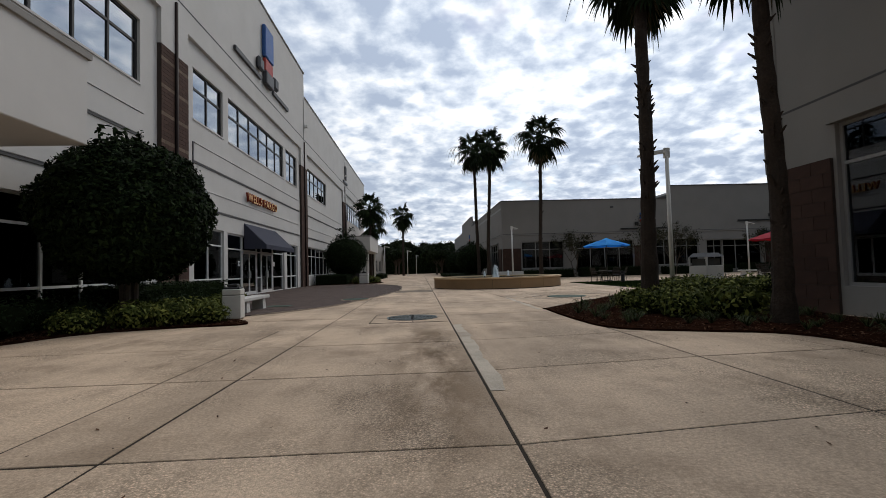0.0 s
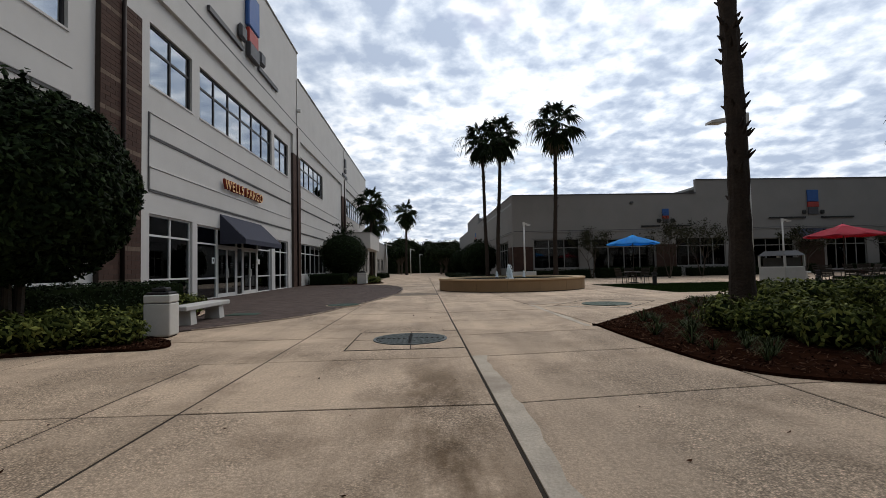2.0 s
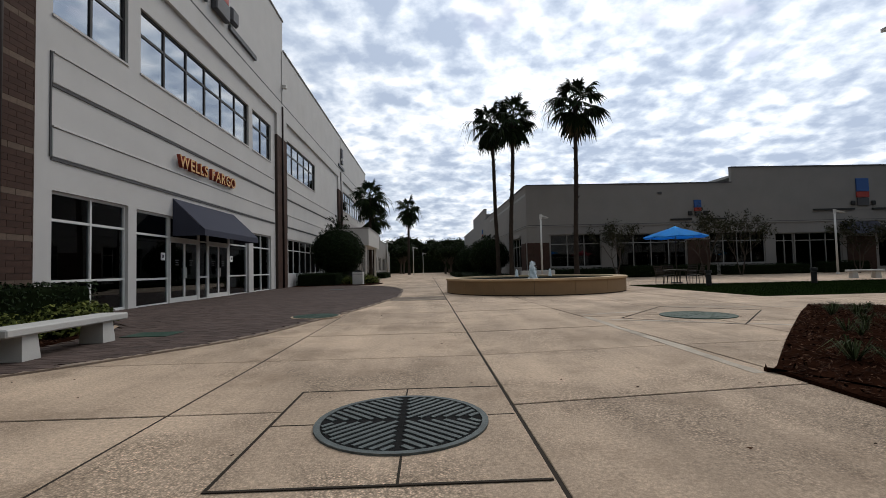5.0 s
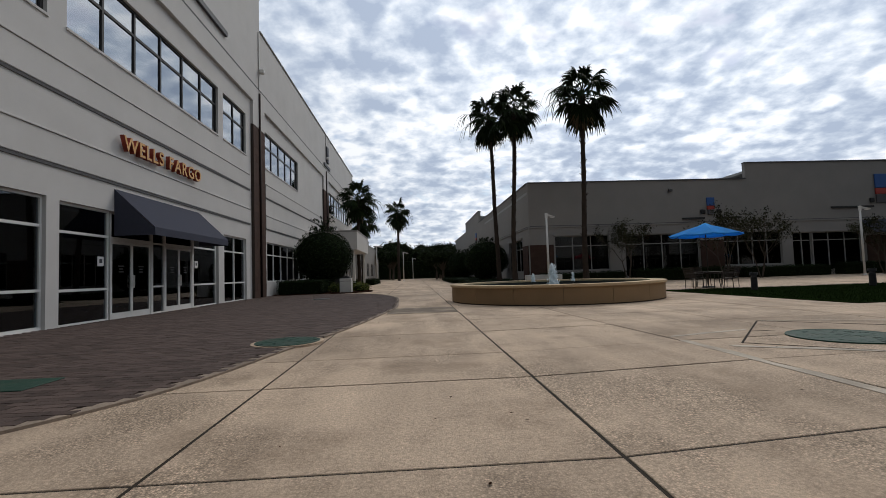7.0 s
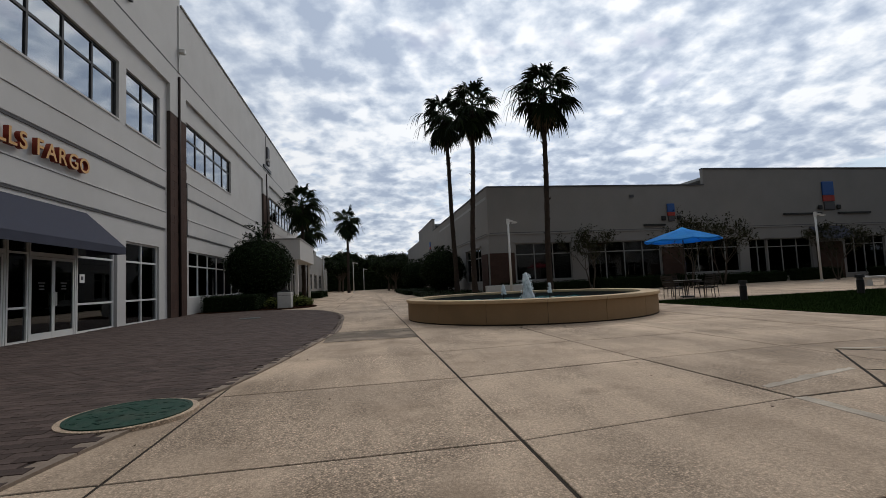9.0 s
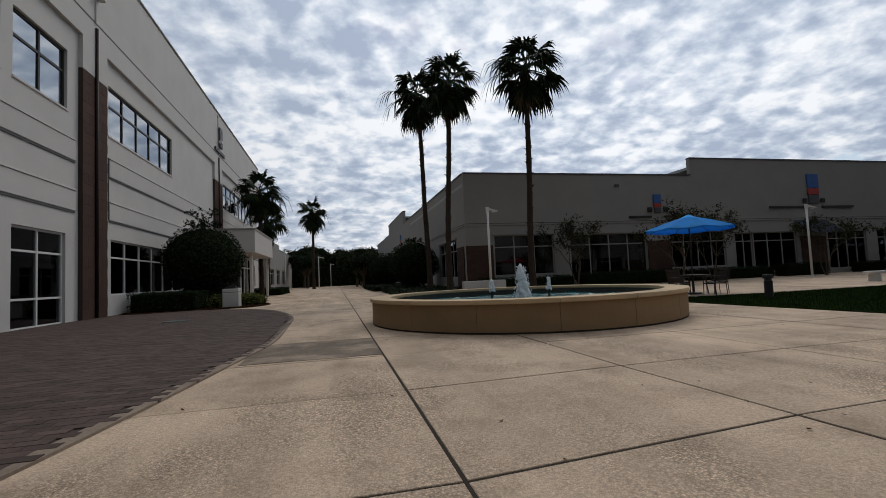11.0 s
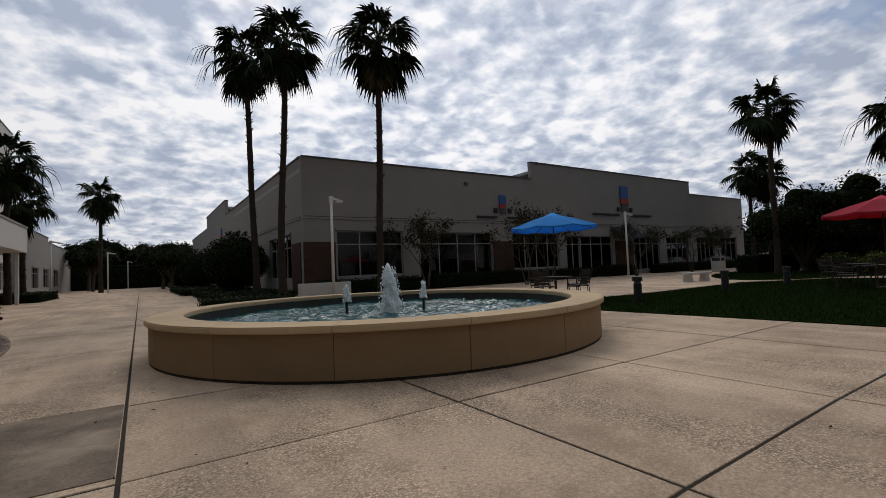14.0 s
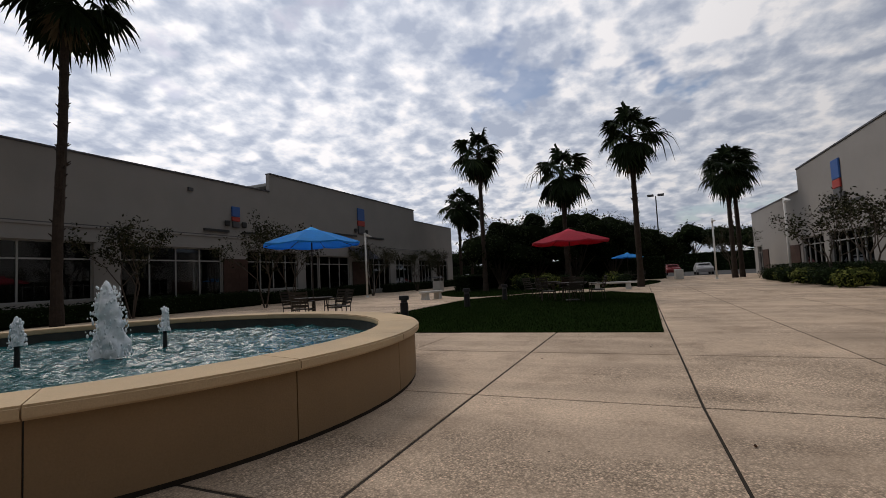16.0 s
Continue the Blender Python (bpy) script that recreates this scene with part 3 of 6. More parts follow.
    for u0, u1, n, z0, z1 in lows:
        window(b, u0, u1, z0, z1, n, [2.58] if z0 > 0.5 else [0.98, 2.58], ALU_WHITE, depth=0.1, bar=0.07)
    # shopfront: sidelight, double door, post, double door, window
    window(b, 24.22, 26.28, 0.0, 3.28, 1, [0.95, 2.5], ALU_WHITE, depth=0.1, bar=0.07, name="shopfront_window")
    for u0, u1 in ((26.35, 28.55), (29.4, 31.5)):
        door(b, u0, u1)
        window(b, u0, u1, 2.46, 3.28, 1, [], ALU_WHITE, depth=0.1, bar=0.06, name="transom_window")
    window(b, 28.58, 29.37, 0.0, 3.28, 1, [0.95, 2.46], ALU_WHITE, depth=0.1, bar=0.06, name="sidelight")
    window(b, 31.53, 33.75, 0.0, 3.28, 1, [0.95, 2.5], ALU_WHITE, depth=0.1, bar=0.07, name="shopfront_window")
    window(b, 34.42, 37.32, 0.0, 3.28, 2, [0.95, 2.5], ALU_WHITE, depth=0.1, bar=0.07, name="shopfront_window")
    for u, z in ((25.85, 1.62), (31.75, 1.65)):
        nt = part("notice", boxed(u, 0.128, z, u + 0.26, 0.138, z + 0.28), WHITE_PAPER, b, "small white printed notice")
        part("notice_print", boxed(u + 0.07, 0.124, z + 0.09, u + 0.19, 0.1275, z + 0.21), LOGO_GREY, nt)
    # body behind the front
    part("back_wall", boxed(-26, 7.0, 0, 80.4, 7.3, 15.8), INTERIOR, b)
    part("side_wall", boxed(80.05, 0.352, 0, 80.4, 25, 15.85), STUCCO, b)
    part("side_wall", boxed(-26, 0.352, 0, -25.65, 25, 17.85), STUCCO, b)
    part("roof", boxed(-26, 0.352, 15.3, 80.0, 25, 15.5), ROOFING, b)
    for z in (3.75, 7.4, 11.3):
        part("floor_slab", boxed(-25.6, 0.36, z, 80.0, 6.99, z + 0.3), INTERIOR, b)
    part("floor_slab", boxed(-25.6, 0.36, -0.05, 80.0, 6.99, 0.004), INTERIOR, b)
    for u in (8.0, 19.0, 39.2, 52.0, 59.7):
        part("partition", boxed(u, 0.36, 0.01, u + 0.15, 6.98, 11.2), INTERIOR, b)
    # box canopies over the entrances
    part("canopy", boxed(1.0, -2.48, 4.05, 10.95, -0.001, 6.0, bevel=0.02), STUCCO, b, "white stucco box canopy")
    part("canopy_rim", boxed(0.95, -2.54, 5.93, 11.0, -0.003, 6.06), STUCCO_GREY, b)
    part("canopy", boxed(53.0, -4.0, 3.42, 62.4, -0.165, 5.1, bevel=0.02), STUCCO, b, "white stucco box canopy")
    part("canopy_rim", boxed(52.95, -4.05, 5.03, 62.45, -0.166, 5.16), STUCCO_GREY, b)
    for u in (53.6, 61.6):
        part("column", boxed(u, -3.7, 0, u + 0.2, -3.5, 3.418, bevel=0.02), STEEL_WHITE, b)
    part("canopy_lobby", boxed(54.2, -2.6, 0, 60.0, -0.17, 3.41), ALU_DARK, b)
    window(b, 54.4, 59.8, 0.05, 3.2, 4, [2.4], ALU_WHITE, depth=-2.78, bar=0.08, name="lobby_window")
    # awning over the doors
    awn = awning(b, 26.37, 31.85, 3.97, 2.78, 1.2)
    # floodlit sign letters
    sign = thing("sign_lettering", pose(LEFT_X + 0.06, 26.5, 5.22, 90, 0, 90), "amber letters with red sides spelling a bank name", "sign")
    letters(sign, "WELLS FARGO", 5.2, 0.62)
    # wall emblem of plain shapes
    emblem = thing("wall_emblem", pose(LEFT_X + 0.16, 28.0, 13.0, 0, 0, 90), "blue, red and grey plain-shaped wall emblem between dark bars", "sign")
    bm = boxed(1.05, -0.25, 1.6, 2.65, -0.01, 3.6, bevel=0.05)
    part("upper_panel", bm, LOGO_BLUE, emblem)
    part("lower_panel", boxed(1.15, -0.22, 0.75, 2.55, -0.011, 1.55, bevel=0.05), LOGO_RED, emblem)
    part("base_panel", boxed(1.1, -0.3, -0.1, 2.5, -0.012, 0.72, bevel=0.05), LOGO_GREY, emblem)
    for u, z in ((0.35, 0.75), (3.2, 0.62)):
        part("side_block", boxed(u - 0.42, -0.28, z - 0.4, u + 0.42, -0.012, z + 0.4, bevel=0.12), LOGO_GREY, emblem)
    for u0, u1 in ((-3.3, 0.6), (2.9, 6.3)):
        part("bar", boxed(u0, -0.14, -0.12, u1, -0.013, 0.12), LOGO_GREY, emblem)
    emb2 = thing("wall_emblem", pose(LEFT_X + 0.16, 60.0, 12.4, 0, 0, 90), "small grey plain-shaped wall emblem", "sign")
    part("panel", boxed(-0.4, -0.2, 0.5, 0.5, -0.01, 2.2, bevel=0.04), LOGO_GREY, emb2)
    part("bar", boxed(-1.6, -0.12, 0.0, 1.6, -0.012, 0.25), LOGO_GREY, emb2)


def door(parent, u0, u1, h=2.4, mat=None):
    """A glazed double door: two leaves with stiles, glass, push bar and pull handle."""
    mat = mat or ALU_WHITE
    fr = part("door_frame", boxed(u0, 0.1, 0, u0 + 0.06, 0.2, h), mat, parent)
    part("jamb", boxed(u1 - 0.06, 0.1, 0, u1, 0.2, h), mat, fr)
    part("head", boxed(u0, 0.1, h + 0.001, u1, 0.2, h + 0.06), mat, fr)
    mid = (u0 + u1) / 2
    for a, b, side in ((u0 + 0.065, mid - 0.004, 1), (mid + 0.004, u1 - 0.065, -1)):
        bm = bmesh.new()
        box(bm, a, 0.115, 0.01, a + 0.06, 0.165, h - 0.01)
        box(bm, b - 0.06, 0.115, 0.01, b, 0.165, h - 0.01)
        box(bm, a + 0.06, 0.117, 0.01, b - 0.06, 0.163, 0.2)
        box(bm, a + 0.06, 0.117, h - 0.09, b - 0.06, 0.163, h - 0.01)
        leaf = part("door_leaf", bm, mat, parent)
        p = part("pane", boxed(a + 0.06, 0.135, 0.2, b - 0.06, 0.145, h - 0.09), GLASS, leaf)
        p.visible_shadow = False
        x = b - 0.03 if side == 1 else a + 0.03
        bm = tube(bmesh.new(), [(x, 0.115, 0.95), (x, 0.05, 0.95), (x, 0.05, 1.35), (x, 0.115, 1.35)], [0.013] * 4, 8)
        part("handle", bm, STEEL_WHITE, leaf, "brushed metal pull handle")
        part("push_bar", boxed(a + 0.06, 0.166, 1.05, b - 0.06, 0.2, 1.1), STEEL_WHITE, leaf)
        bm = bmesh.new()
        for k, w in ((0, 0.3), (1, 0.2), (2, 0.24)):
            box(bm, (a + b) / 2 - w / 2, 0.131, 1.62 - k * 0.09, (a + b) / 2 + w / 2, 0.1335, 1.655 - k * 0.09)
        part("lettering", bm, LOGO_GREY, leaf)


def awning(parent, u0, u1, z_top, z_front, out):
    bm = bmesh.new()
    t = 0.02
    pts = [(0, z_top), (-out, z_front), (-out, z_front - 0.24)]
    for (ya, za), (yb, zb) in zip(pts, pts[1:]):
        nx, nz = (za - zb), (yb - ya)
        ln = math.hypot(nx, nz)
        ox, oz = -nx / ln * t, -nz / ln * t
        vs = [bm.verts.new(p) for p in ((u0, ya, za), (u1, ya, za), (u1, yb, zb), (u0, yb, zb), (u0, ya - ox, za - oz), (u1, ya - ox, za - oz), (u1, yb - ox, zb - oz), (u0, yb - ox, zb - oz))]
        for q in ((0, 1, 2, 3), (7, 6, 5, 4), (0, 4, 5, 1), (1, 5, 6, 2), (2, 6, 7, 3), (3, 7, 4, 0)):
            bm.faces.new([vs[i] for i in q])
    bmesh.ops.recalc_face_normals(bm, faces=list(bm.faces))
    aw = part("awning", bm, CANVAS_NAVY, parent, "slate blue canvas awning")
    for u in (u0, u1 - 0.02):
        bm = bmesh.new()
        a = [bm.verts.new((u, y, z)) for y, z in ((-0.003, z_top - 0.03), (-out + 0.02, z_front - 0.03), (-out + 0.02, z_front - 0.24), (-0.003, z_front - 0.24))]
        f = bm.faces.new(a)
        r = bmesh.ops.extrude_face_region(bm, geom=[f])
        for v in r["geom"]:
            if isinstance(v, bmesh.types.BMVert):
                v.co.x += 0.02
        bmesh.ops.recalc_face_normals(bm, faces=list(bm.faces))
        part("side_cheek", bm, CANVAS_NAVY, aw)
    return aw


def letters(parent, text, width, height):
    """Raised letters, each its own part: amber face on a deeper red return."""
    x = 0.0
    made = []
    for ch in text:
        if ch == " ":
            x += 0.34
            continue
        cu = bpy.data.curves.new("letter", "FONT")
        cu.body, cu.size, cu.extrude, cu.offset = ch, 0.8, 0.05, 0.012
        ob = bpy.data.objects.new("letter", cu)
        scene.collection.objects.link(ob)
        bpy.context.view_layer.update()
        me = bpy.data.meshes.new_from_object(ob.evaluated_get(bpy.context.evaluated_depsgraph_get()))
        bpy.data.objects.remove(ob)
        me.materials.clear()
        me.materials.append(SIGN_FACE)
        me.materials.append(SIGN_SIDE)
        for p in me.polygons:
            p.material_index = 0 if p.normal.z > 0.9 else 1
        w = max(v.co.x for v in me.vertices) - min(v.co.x for v in me.vertices)
        made.append((me, x, min(v.co.x for v in me.vertices)))
        x += w + 0.10
    k = width / x
    for me, at, lo in made:
        tall = max(v.co.y for v in me.vertices)
        for v in me.vertices:
            v.co.x, v.co.y, v.co.z = (v.co.x - lo) * k, v.co.y / 0.56 * height * 0.75, v.co.z * 1.4 + 0.08
        ob = new("letter", me)
        ob.parent = parent
        ob.location = (at * k, 0, 0)


# ---- north and south market buildings ----
def low_building(name, m, length, steps, openings, bricks, side, label, banners, ledge=True, depth=22.0, end=True):
    """A single-storey tilt-up building; steps: (u0, u1, roof height)."""
    b = thing(name, m, label, "building")
    holes = [(o[0], o[1], o[2], o[3]) for o in openings]
    for u0, u1, h in steps:
        part("wall", wall_with_openings(bmesh.new(), u0 + 0.001, u1 - 0.001, 0, h, 0, 0.3, holes), STUCCO_GREY, b)
        part("parapet_cap", boxed(u0, -0.06, h + 0.001, u1, 0.34, h + 0.09), LOGO_GREY, b)
        part("roof", boxed(u0, 0.31, h - 0.8, u1, depth, h - 0.6), ROOFING, b)
        part("back_wall", boxed(u0, depth, 0, u1, depth + 0.3, h), STUCCO_GREY, b)
    if end:
        part("end_wall", boxed(length - 0.3, 0.302, 0, length, depth, steps[-1][2]), STUCCO_GREY, b)
    if ledge:
        part("reveal_joint", boxed(0.1, -0.006, 4.42, length, -0.001, 4.47), GROOVE_SHADOW, b)
        part("ledge", boxed(0.0, -0.05, 4.3, length, -0.001, 4.41, bevel=0.01), STUCCO_GREY, b)
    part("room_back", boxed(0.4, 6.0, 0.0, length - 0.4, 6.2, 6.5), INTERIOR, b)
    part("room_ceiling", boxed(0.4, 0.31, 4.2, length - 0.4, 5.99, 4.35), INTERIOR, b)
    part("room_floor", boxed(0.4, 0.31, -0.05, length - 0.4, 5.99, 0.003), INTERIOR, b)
    for o in openings:
        u0, u1, z0, z1, n, rails = o[:6]
        window(b, u0, u1, z0, z1, n, rails, ALU_GREY, depth=0.1, bar=0.07)
        part("lintel_shadow", boxed(u0 - 0.1, -0.12, z1, u1 + 0.1, -0.002, z1 + 0.12), STUCCO_GREY, b)
    for u0, u1, z1 in bricks:
        br = new("brick_panel")
        br.parent = b
        brick_face(br, u0, u1, 0.0, z1, -0.07, 0.068, course=0.30, length=0.6, band_every=0)
    for u, z0, z1, w, bars in banners:
        ban = thing("wall_banner", m @ pose(u, 0, z0), "blue, red and grey plain-shaped wall emblem with dark bars", "sign", "wall emblems")
        h = z1 - z0
        part("upper_panel", boxed(0, -0.12, h * 0.52, w, -0.01, h, bevel=0.02), LOGO_BLUE, ban)
        part("middle_panel", boxed(0, -0.12, h * 0.30, w, -0.011, h * 0.51, bevel=0.02), LOGO_RED, ban)
        part("lower_panel", boxed(0.05, -0.12, 0, w - 0.05, -0.012, h * 0.29, bevel=0.02), LOGO_GREY, ban)
        for s in (-0.55, w + 0.15):
            part("side_block", boxed(s, -0.14, 0.05, s + 0.4, -0.013, 0.42, bevel=0.05), STEEL_BLACK, ban)
        for a, c in bars:
            part("bar", boxed(a - u, -0.12, -0.34, c - u, -0.014, -0.2), STEEL_BLACK, ban)
    return b


def market_buildings():
    R1, R2 = [2.85], [2.75]
    north = pose(8.7, NORTH_Y, 0)
    ops = [(1.95, 6.25, 0.95, 3.65, 3, R1), (7.5, 13.5, 0.35, 3.6, 4, R1), (15.5, 20.3, 0.95, 3.6, 4, R1), (21.2, 22.8, 0.05, 3.4, 2, R2), (22.9, 27.0, 0.35, 3.4, 3, R2),
           (30.2, 34.2, 0.35, 3.4, 4, R2), (35.4, 39.3, 0.35, 3.4, 4, R2), (41.0, 44.5, 0.35, 3.4, 4, R2), (46.0, 49.5, 0.35, 3.4, 3, R2)]
    bricks = [(0.0, 1.85, 2.98), (13.55, 15.45, 2.98), (27.4, 29.9, 2.98)]
    b = low_building("market_building", north, 51.3, [(0, 17.6, 7.77), (17.6, 40.1, 9.05), (40.1, 51.3, 7.8)], ops, bricks, 0,
                     "long grey stucco single-storey building with brick base and dark shopfront windows", [(14.25, 5.0, 6.35, 0.62, [(12.2, 14.0), (15.1, 17.0)]), (28.45, 5.6, 7.95, 1.1, [(24.6, 28.2), (29.8, 33.0)])])
    part("wall_vent", boxed(11.2, -0.12, 6.9, 11.5, -0.01, 7.08), LOGO_GREY, b)
    # lean-to awning over the entrance
    bm = bmesh.new()
    vs = [bm.verts.new(p) for p in ((26.9, -0.01, 4.25), (30.2, -0.01, 4.25), (30.2, -1.3, 3.2), (26.9, -1.3, 3.2), (26.9, -0.01, 4.2), (30.2, -0.01, 4.2), (30.2, -1.3, 3.15), (26.9, -1.3, 3.15))]
    for q in ((0, 1, 2, 3), (7, 6, 5, 4), (0, 4, 5, 1), (1, 5, 6, 2), (2, 6, 7, 3), (3, 7, 4, 0)):
        bm.faces.new([vs[i] for i in q])
    bmesh.ops.recalc_face_normals(bm, faces=list(bm.faces))
    part("awning", bm, CANVAS_NAVY, b, "slate grey canvas awning")
    # its west side along the lane
    west = pose(8.7, 110.0, 0, 0, 0, -90)
    w = low_building("lane_building", west, 63.0, [(0, 20, 7.8), (20, 36, 9.3), (36, 63.0, 7.77)], [(55.5, 60.9, 0.95, 3.6, 4, R1), (46, 52, 0.95, 3.6, 4, R1), (38, 43, 0.95, 3.6, 3, R1), (24, 30, 0.95, 3.6, 3, R1)], [(61.2, 62.9, 2.98)], 0,
                     "grey stucco side of a long low building on the lane", [(33.0, 5.2, 6.6, 0.7, [(30, 32), (34.5, 36)])], depth=6.3)
    # south row: its north face, seen across the lawn
    south = pose(60.3, SOUTH_Y, 0, 0, 0, 180)
    s_ops = [(1.5, 3.5, 0.3, 2.8, 2, [2.2]), (16.0, 20.5, 0.05, 2.85, 4, [2.3]), (21.5, 27.5, 0.3, 2.85, 5, [2.3]), (29.0, 34.0, 0.3, 2.85, 5, [2.3]), (36, 41, 0.3, 2.85, 4, [2.3]), (43, 48, 0.3, 2.85, 4, [2.3])]
    low_building("shop_building", south, 51.1, [(0, 16.2, 6.4), (16.2, 34, 8.05), (34, 51.1, 7.8)], s_ops, [(3.8, 6.0, 2.4), (12.5, 15.5, 2.4)], 0,
                 "pale grey stucco shop row with stepped parapet and brick base", [(23.2, 4.7, 7.2, 1.15, [(20.5, 22.8), (24.6, 27)])], ledge=False, depth=11.0, end=False)
    # its west end, close by the walk
    wst = pose(9.17, 11.68, 0, 0, 0, -90)
    corner = low_building("corner_building", wst, 30.0, [(0, 30.0, 8.6)], [(1.78, 6.4, 0.6, 4.0, 3, [3.15]), (8.5, 13, 0.6, 4.0, 3, [3.15])], [(0.0, 1.7, 3.28)], 0,
                 "grey stucco building end with brick base and deep-set window", [], ledge=False, depth=4.0)
    part("reveal_joint", boxed(0.0, -0.006, 4.62, 30.0, -0.001, 4.67), GROOVE_SHADOW, corner)
    part("corner_pier", boxed(-0.16, -0.05, 3.3, 0.42, 0.3, 4.6, bevel=0.02), STUCCO_GREY, corner)
    part("corner_pier", boxed(-0.12, -0.03, 4.68, 0.35, 0.3, 8.58, bevel=0.02), STUCCO_GREY, corner)



# ---- fountain ----
def fountain():
    f = thing("fountain", pose(FX, FY, 0), "round tan stucco fountain basin with pale coping and teal water", "fountain")
    n = 16
    for i in range(n):
        a0, a1 = 2 * math.pi * (i + 0.44) / n, 2 * math.pi * (i + 1.44) / n
        e = 0.0013
        part("wall_panel", ring_sector(bmesh.new(), FR - 0.22, FR, 0.035, 0.545, a0 + e, a1 - e, 6), FOUNTAIN_STUCCO, f)
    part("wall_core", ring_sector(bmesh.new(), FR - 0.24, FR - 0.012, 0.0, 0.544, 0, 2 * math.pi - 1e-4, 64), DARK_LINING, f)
    part("base_joint", ring_sector(bmesh.new(), FR - 0.2, FR - 0.004, 0.0, 0.033, 0, 2 * math.pi - 1e-4, 64), JOINT, f)
    for i in range(n):
        a0, a1 = 2 * math.pi * (i + 0.44) / n, 2 * math.pi * (i + 1.44) / n
        e = 0.0012
        bm = ring_sector(bmesh.new(), FR - 0.47, FR + 0.055, 0.546, 0.628, a0 + e, a1 - e, 6)
        bmesh.ops.bevel(bm, geom=[g for g in bm.edges if abs(g.verts[0].co.z - g.verts[1].co.z) < 1e-4 and abs(g.verts[0].co.xy.length - g.verts[1].co.xy.length) < 1e-3], offset=0.014, segments=2, affect="EDGES")
        part("coping_stone", bm, COPING, f)
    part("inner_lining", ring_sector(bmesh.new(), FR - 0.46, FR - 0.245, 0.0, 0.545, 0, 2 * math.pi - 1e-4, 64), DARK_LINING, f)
    part("basin_floor", disc(bmesh.new(), 0, 0, 0.001, 0.03, FR - 0.3, sides=64), POOL_TILE, f)
    # rippled water surface
    nr, na, R = 60, 160, FR - 0.465
    verts, faces = [(0, 0, 0.40)], []
    jets = [(-0.1, -0.3, 1.0), (-0.68, 0.35, 0.45), (0.72, -0.15, 0.45)]
    for i in range(1, nr + 1):
        for k in range(na):
            r, a = R * i / nr, 2 * math.pi * k / na
            x, y = r * math.cos(a), r * math.sin(a)
            z = 0.40 + 0.045 * noise.fractal(Vector((x * 3.3, y * 3.3, 0.3)), 0.7, 2.2, 3)
            for jx, jy, s in jets:
                d = math.hypot(x - jx, y - jy)
                z += 0.02 * s * math.sin(d * 16) * math.exp(-d * 1.1) + 0.03 * s * math.exp(-d * d * 9) * noise.noise(Vector((x * 14, y * 14, 1)))
            verts.append((x, y, z))
    for k in range(na):
        faces.append((0, 1 + k, 1 + (k + 1) % na))
    for i in range(nr - 1):
        for k in range(na):
            p, q = 1 + i * na, 1 + (i + 1) * na
            faces.append((p + k, q + k, q + (k + 1) % na, p + (k + 1) % na))
    me = quads_mesh("water_surface", verts, faces, WATER)
    for p in me.polygons:
        p.use_smooth = True
    place_mesh("water_surface", me, f, "rippled teal water")
    # nozzles and jets
    rnd = random.Random(7)
    for jx, jy, s in jets:
        top = 0.44 if s == 1 else 0.66
        part("nozzle", tube(bmesh.new(), [(jx, jy, 0.03), (jx, jy, top)], [0.035, 0.025], 10), STEEL_BLACK, f)
        jet(f, jx, jy, top - 0.02, 0.92 if s == 1 else 0.34, 0.17 if s == 1 else 0.055, rnd)


def jet(parent, x, y, z, h, r, rnd):
    """A ragged plume of white water with drops round it."""
    bm = bmesh.new()
    rings, sides, rows = [], 22, 36
    for i in range(rows + 1):
        t = i / rows
        base = r * (1.0 - 0.5 * t) * math.sqrt(max(0.0, 1 - t ** 3)) + 0.004
        ring = []
        for k in range(sides):
            a = 2 * math.pi * k / sides
            d = Vector((math.cos(a), math.sin(a), 0))
            q = base * (1 + 0.55 * noise.noise(d * 1.6 + Vector((x * 3, y * 3, t * h * 4.0))) + 0.3 * noise.noise(d * 3.5 + Vector((y, x, t * h * 11.0))))
            ring.append(bm.verts.new(Vector((x + 0.12 * r * math.sin(t * 5), y, z + h * t)) + d * q))
        rings.append(ring)
    for lo, hi in zip(rings, rings[1:]):
        for k in range(sides):
            bm.faces.new((lo[k], lo[(k + 1) % sides], hi[(k + 1) % sides], hi[k]))
    bm.faces.new(rings[-1])
    for _ in range(int(1700 * r)):
        t = rnd.random()
        a, d = rnd.uniform(0, 6.28), r * (1.0 - 0.55 * t) * rnd.uniform(0.85, 1.7)
        s = rnd.uniform(0.006, 0.016)
        m = Matrix.Translation((x + math.cos(a) * d, y + math.sin(a) * d, z + h * t * 0.95 - 0.03 * rnd.random())) @ Matrix.Diagonal((s, s, s * rnd.uniform(1, 2.6), 1))
        bmesh.ops.create_icosphere(bm, subdivisions=1, radius=1, matrix=m)
    part("water_jet", bm, FOAM, parent, "white splashing water jet", smooth=True)


def water_material():
    m = bpy.data.materials.new("fountain_water")
    m.use_nodes = True
    bs = m.node_tree.nodes["Principled BSDF"]
    bs.inputs["Base Color"].default_value = (0.007, 0.085, 0.09, 1)
    bs.inputs["Roughness"].default_value = 0.03
    bs.inputs["IOR"].default_value = 1.33
    N, L = m.node_tree.nodes.new, m.node_tree.links.new
    tc, n, bp = N("ShaderNodeTexCoord"), N("ShaderNodeTexNoise"), N("ShaderNodeBump")
    n.inputs["Scale"].default_value, n.inputs["Detail"].default_value = 9.0, 3
    bp.inputs["Strength"].default_value, bp.inputs["Distance"].default_value = 1.0, 0.05
    L(tc.outputs["Object"], n.inputs["Vector"])
    L(n.outputs[0], bp.inputs["Height"])
    L(bp.outputs[0], bs.inputs["Normal"])
    return m


WATER = water_material()
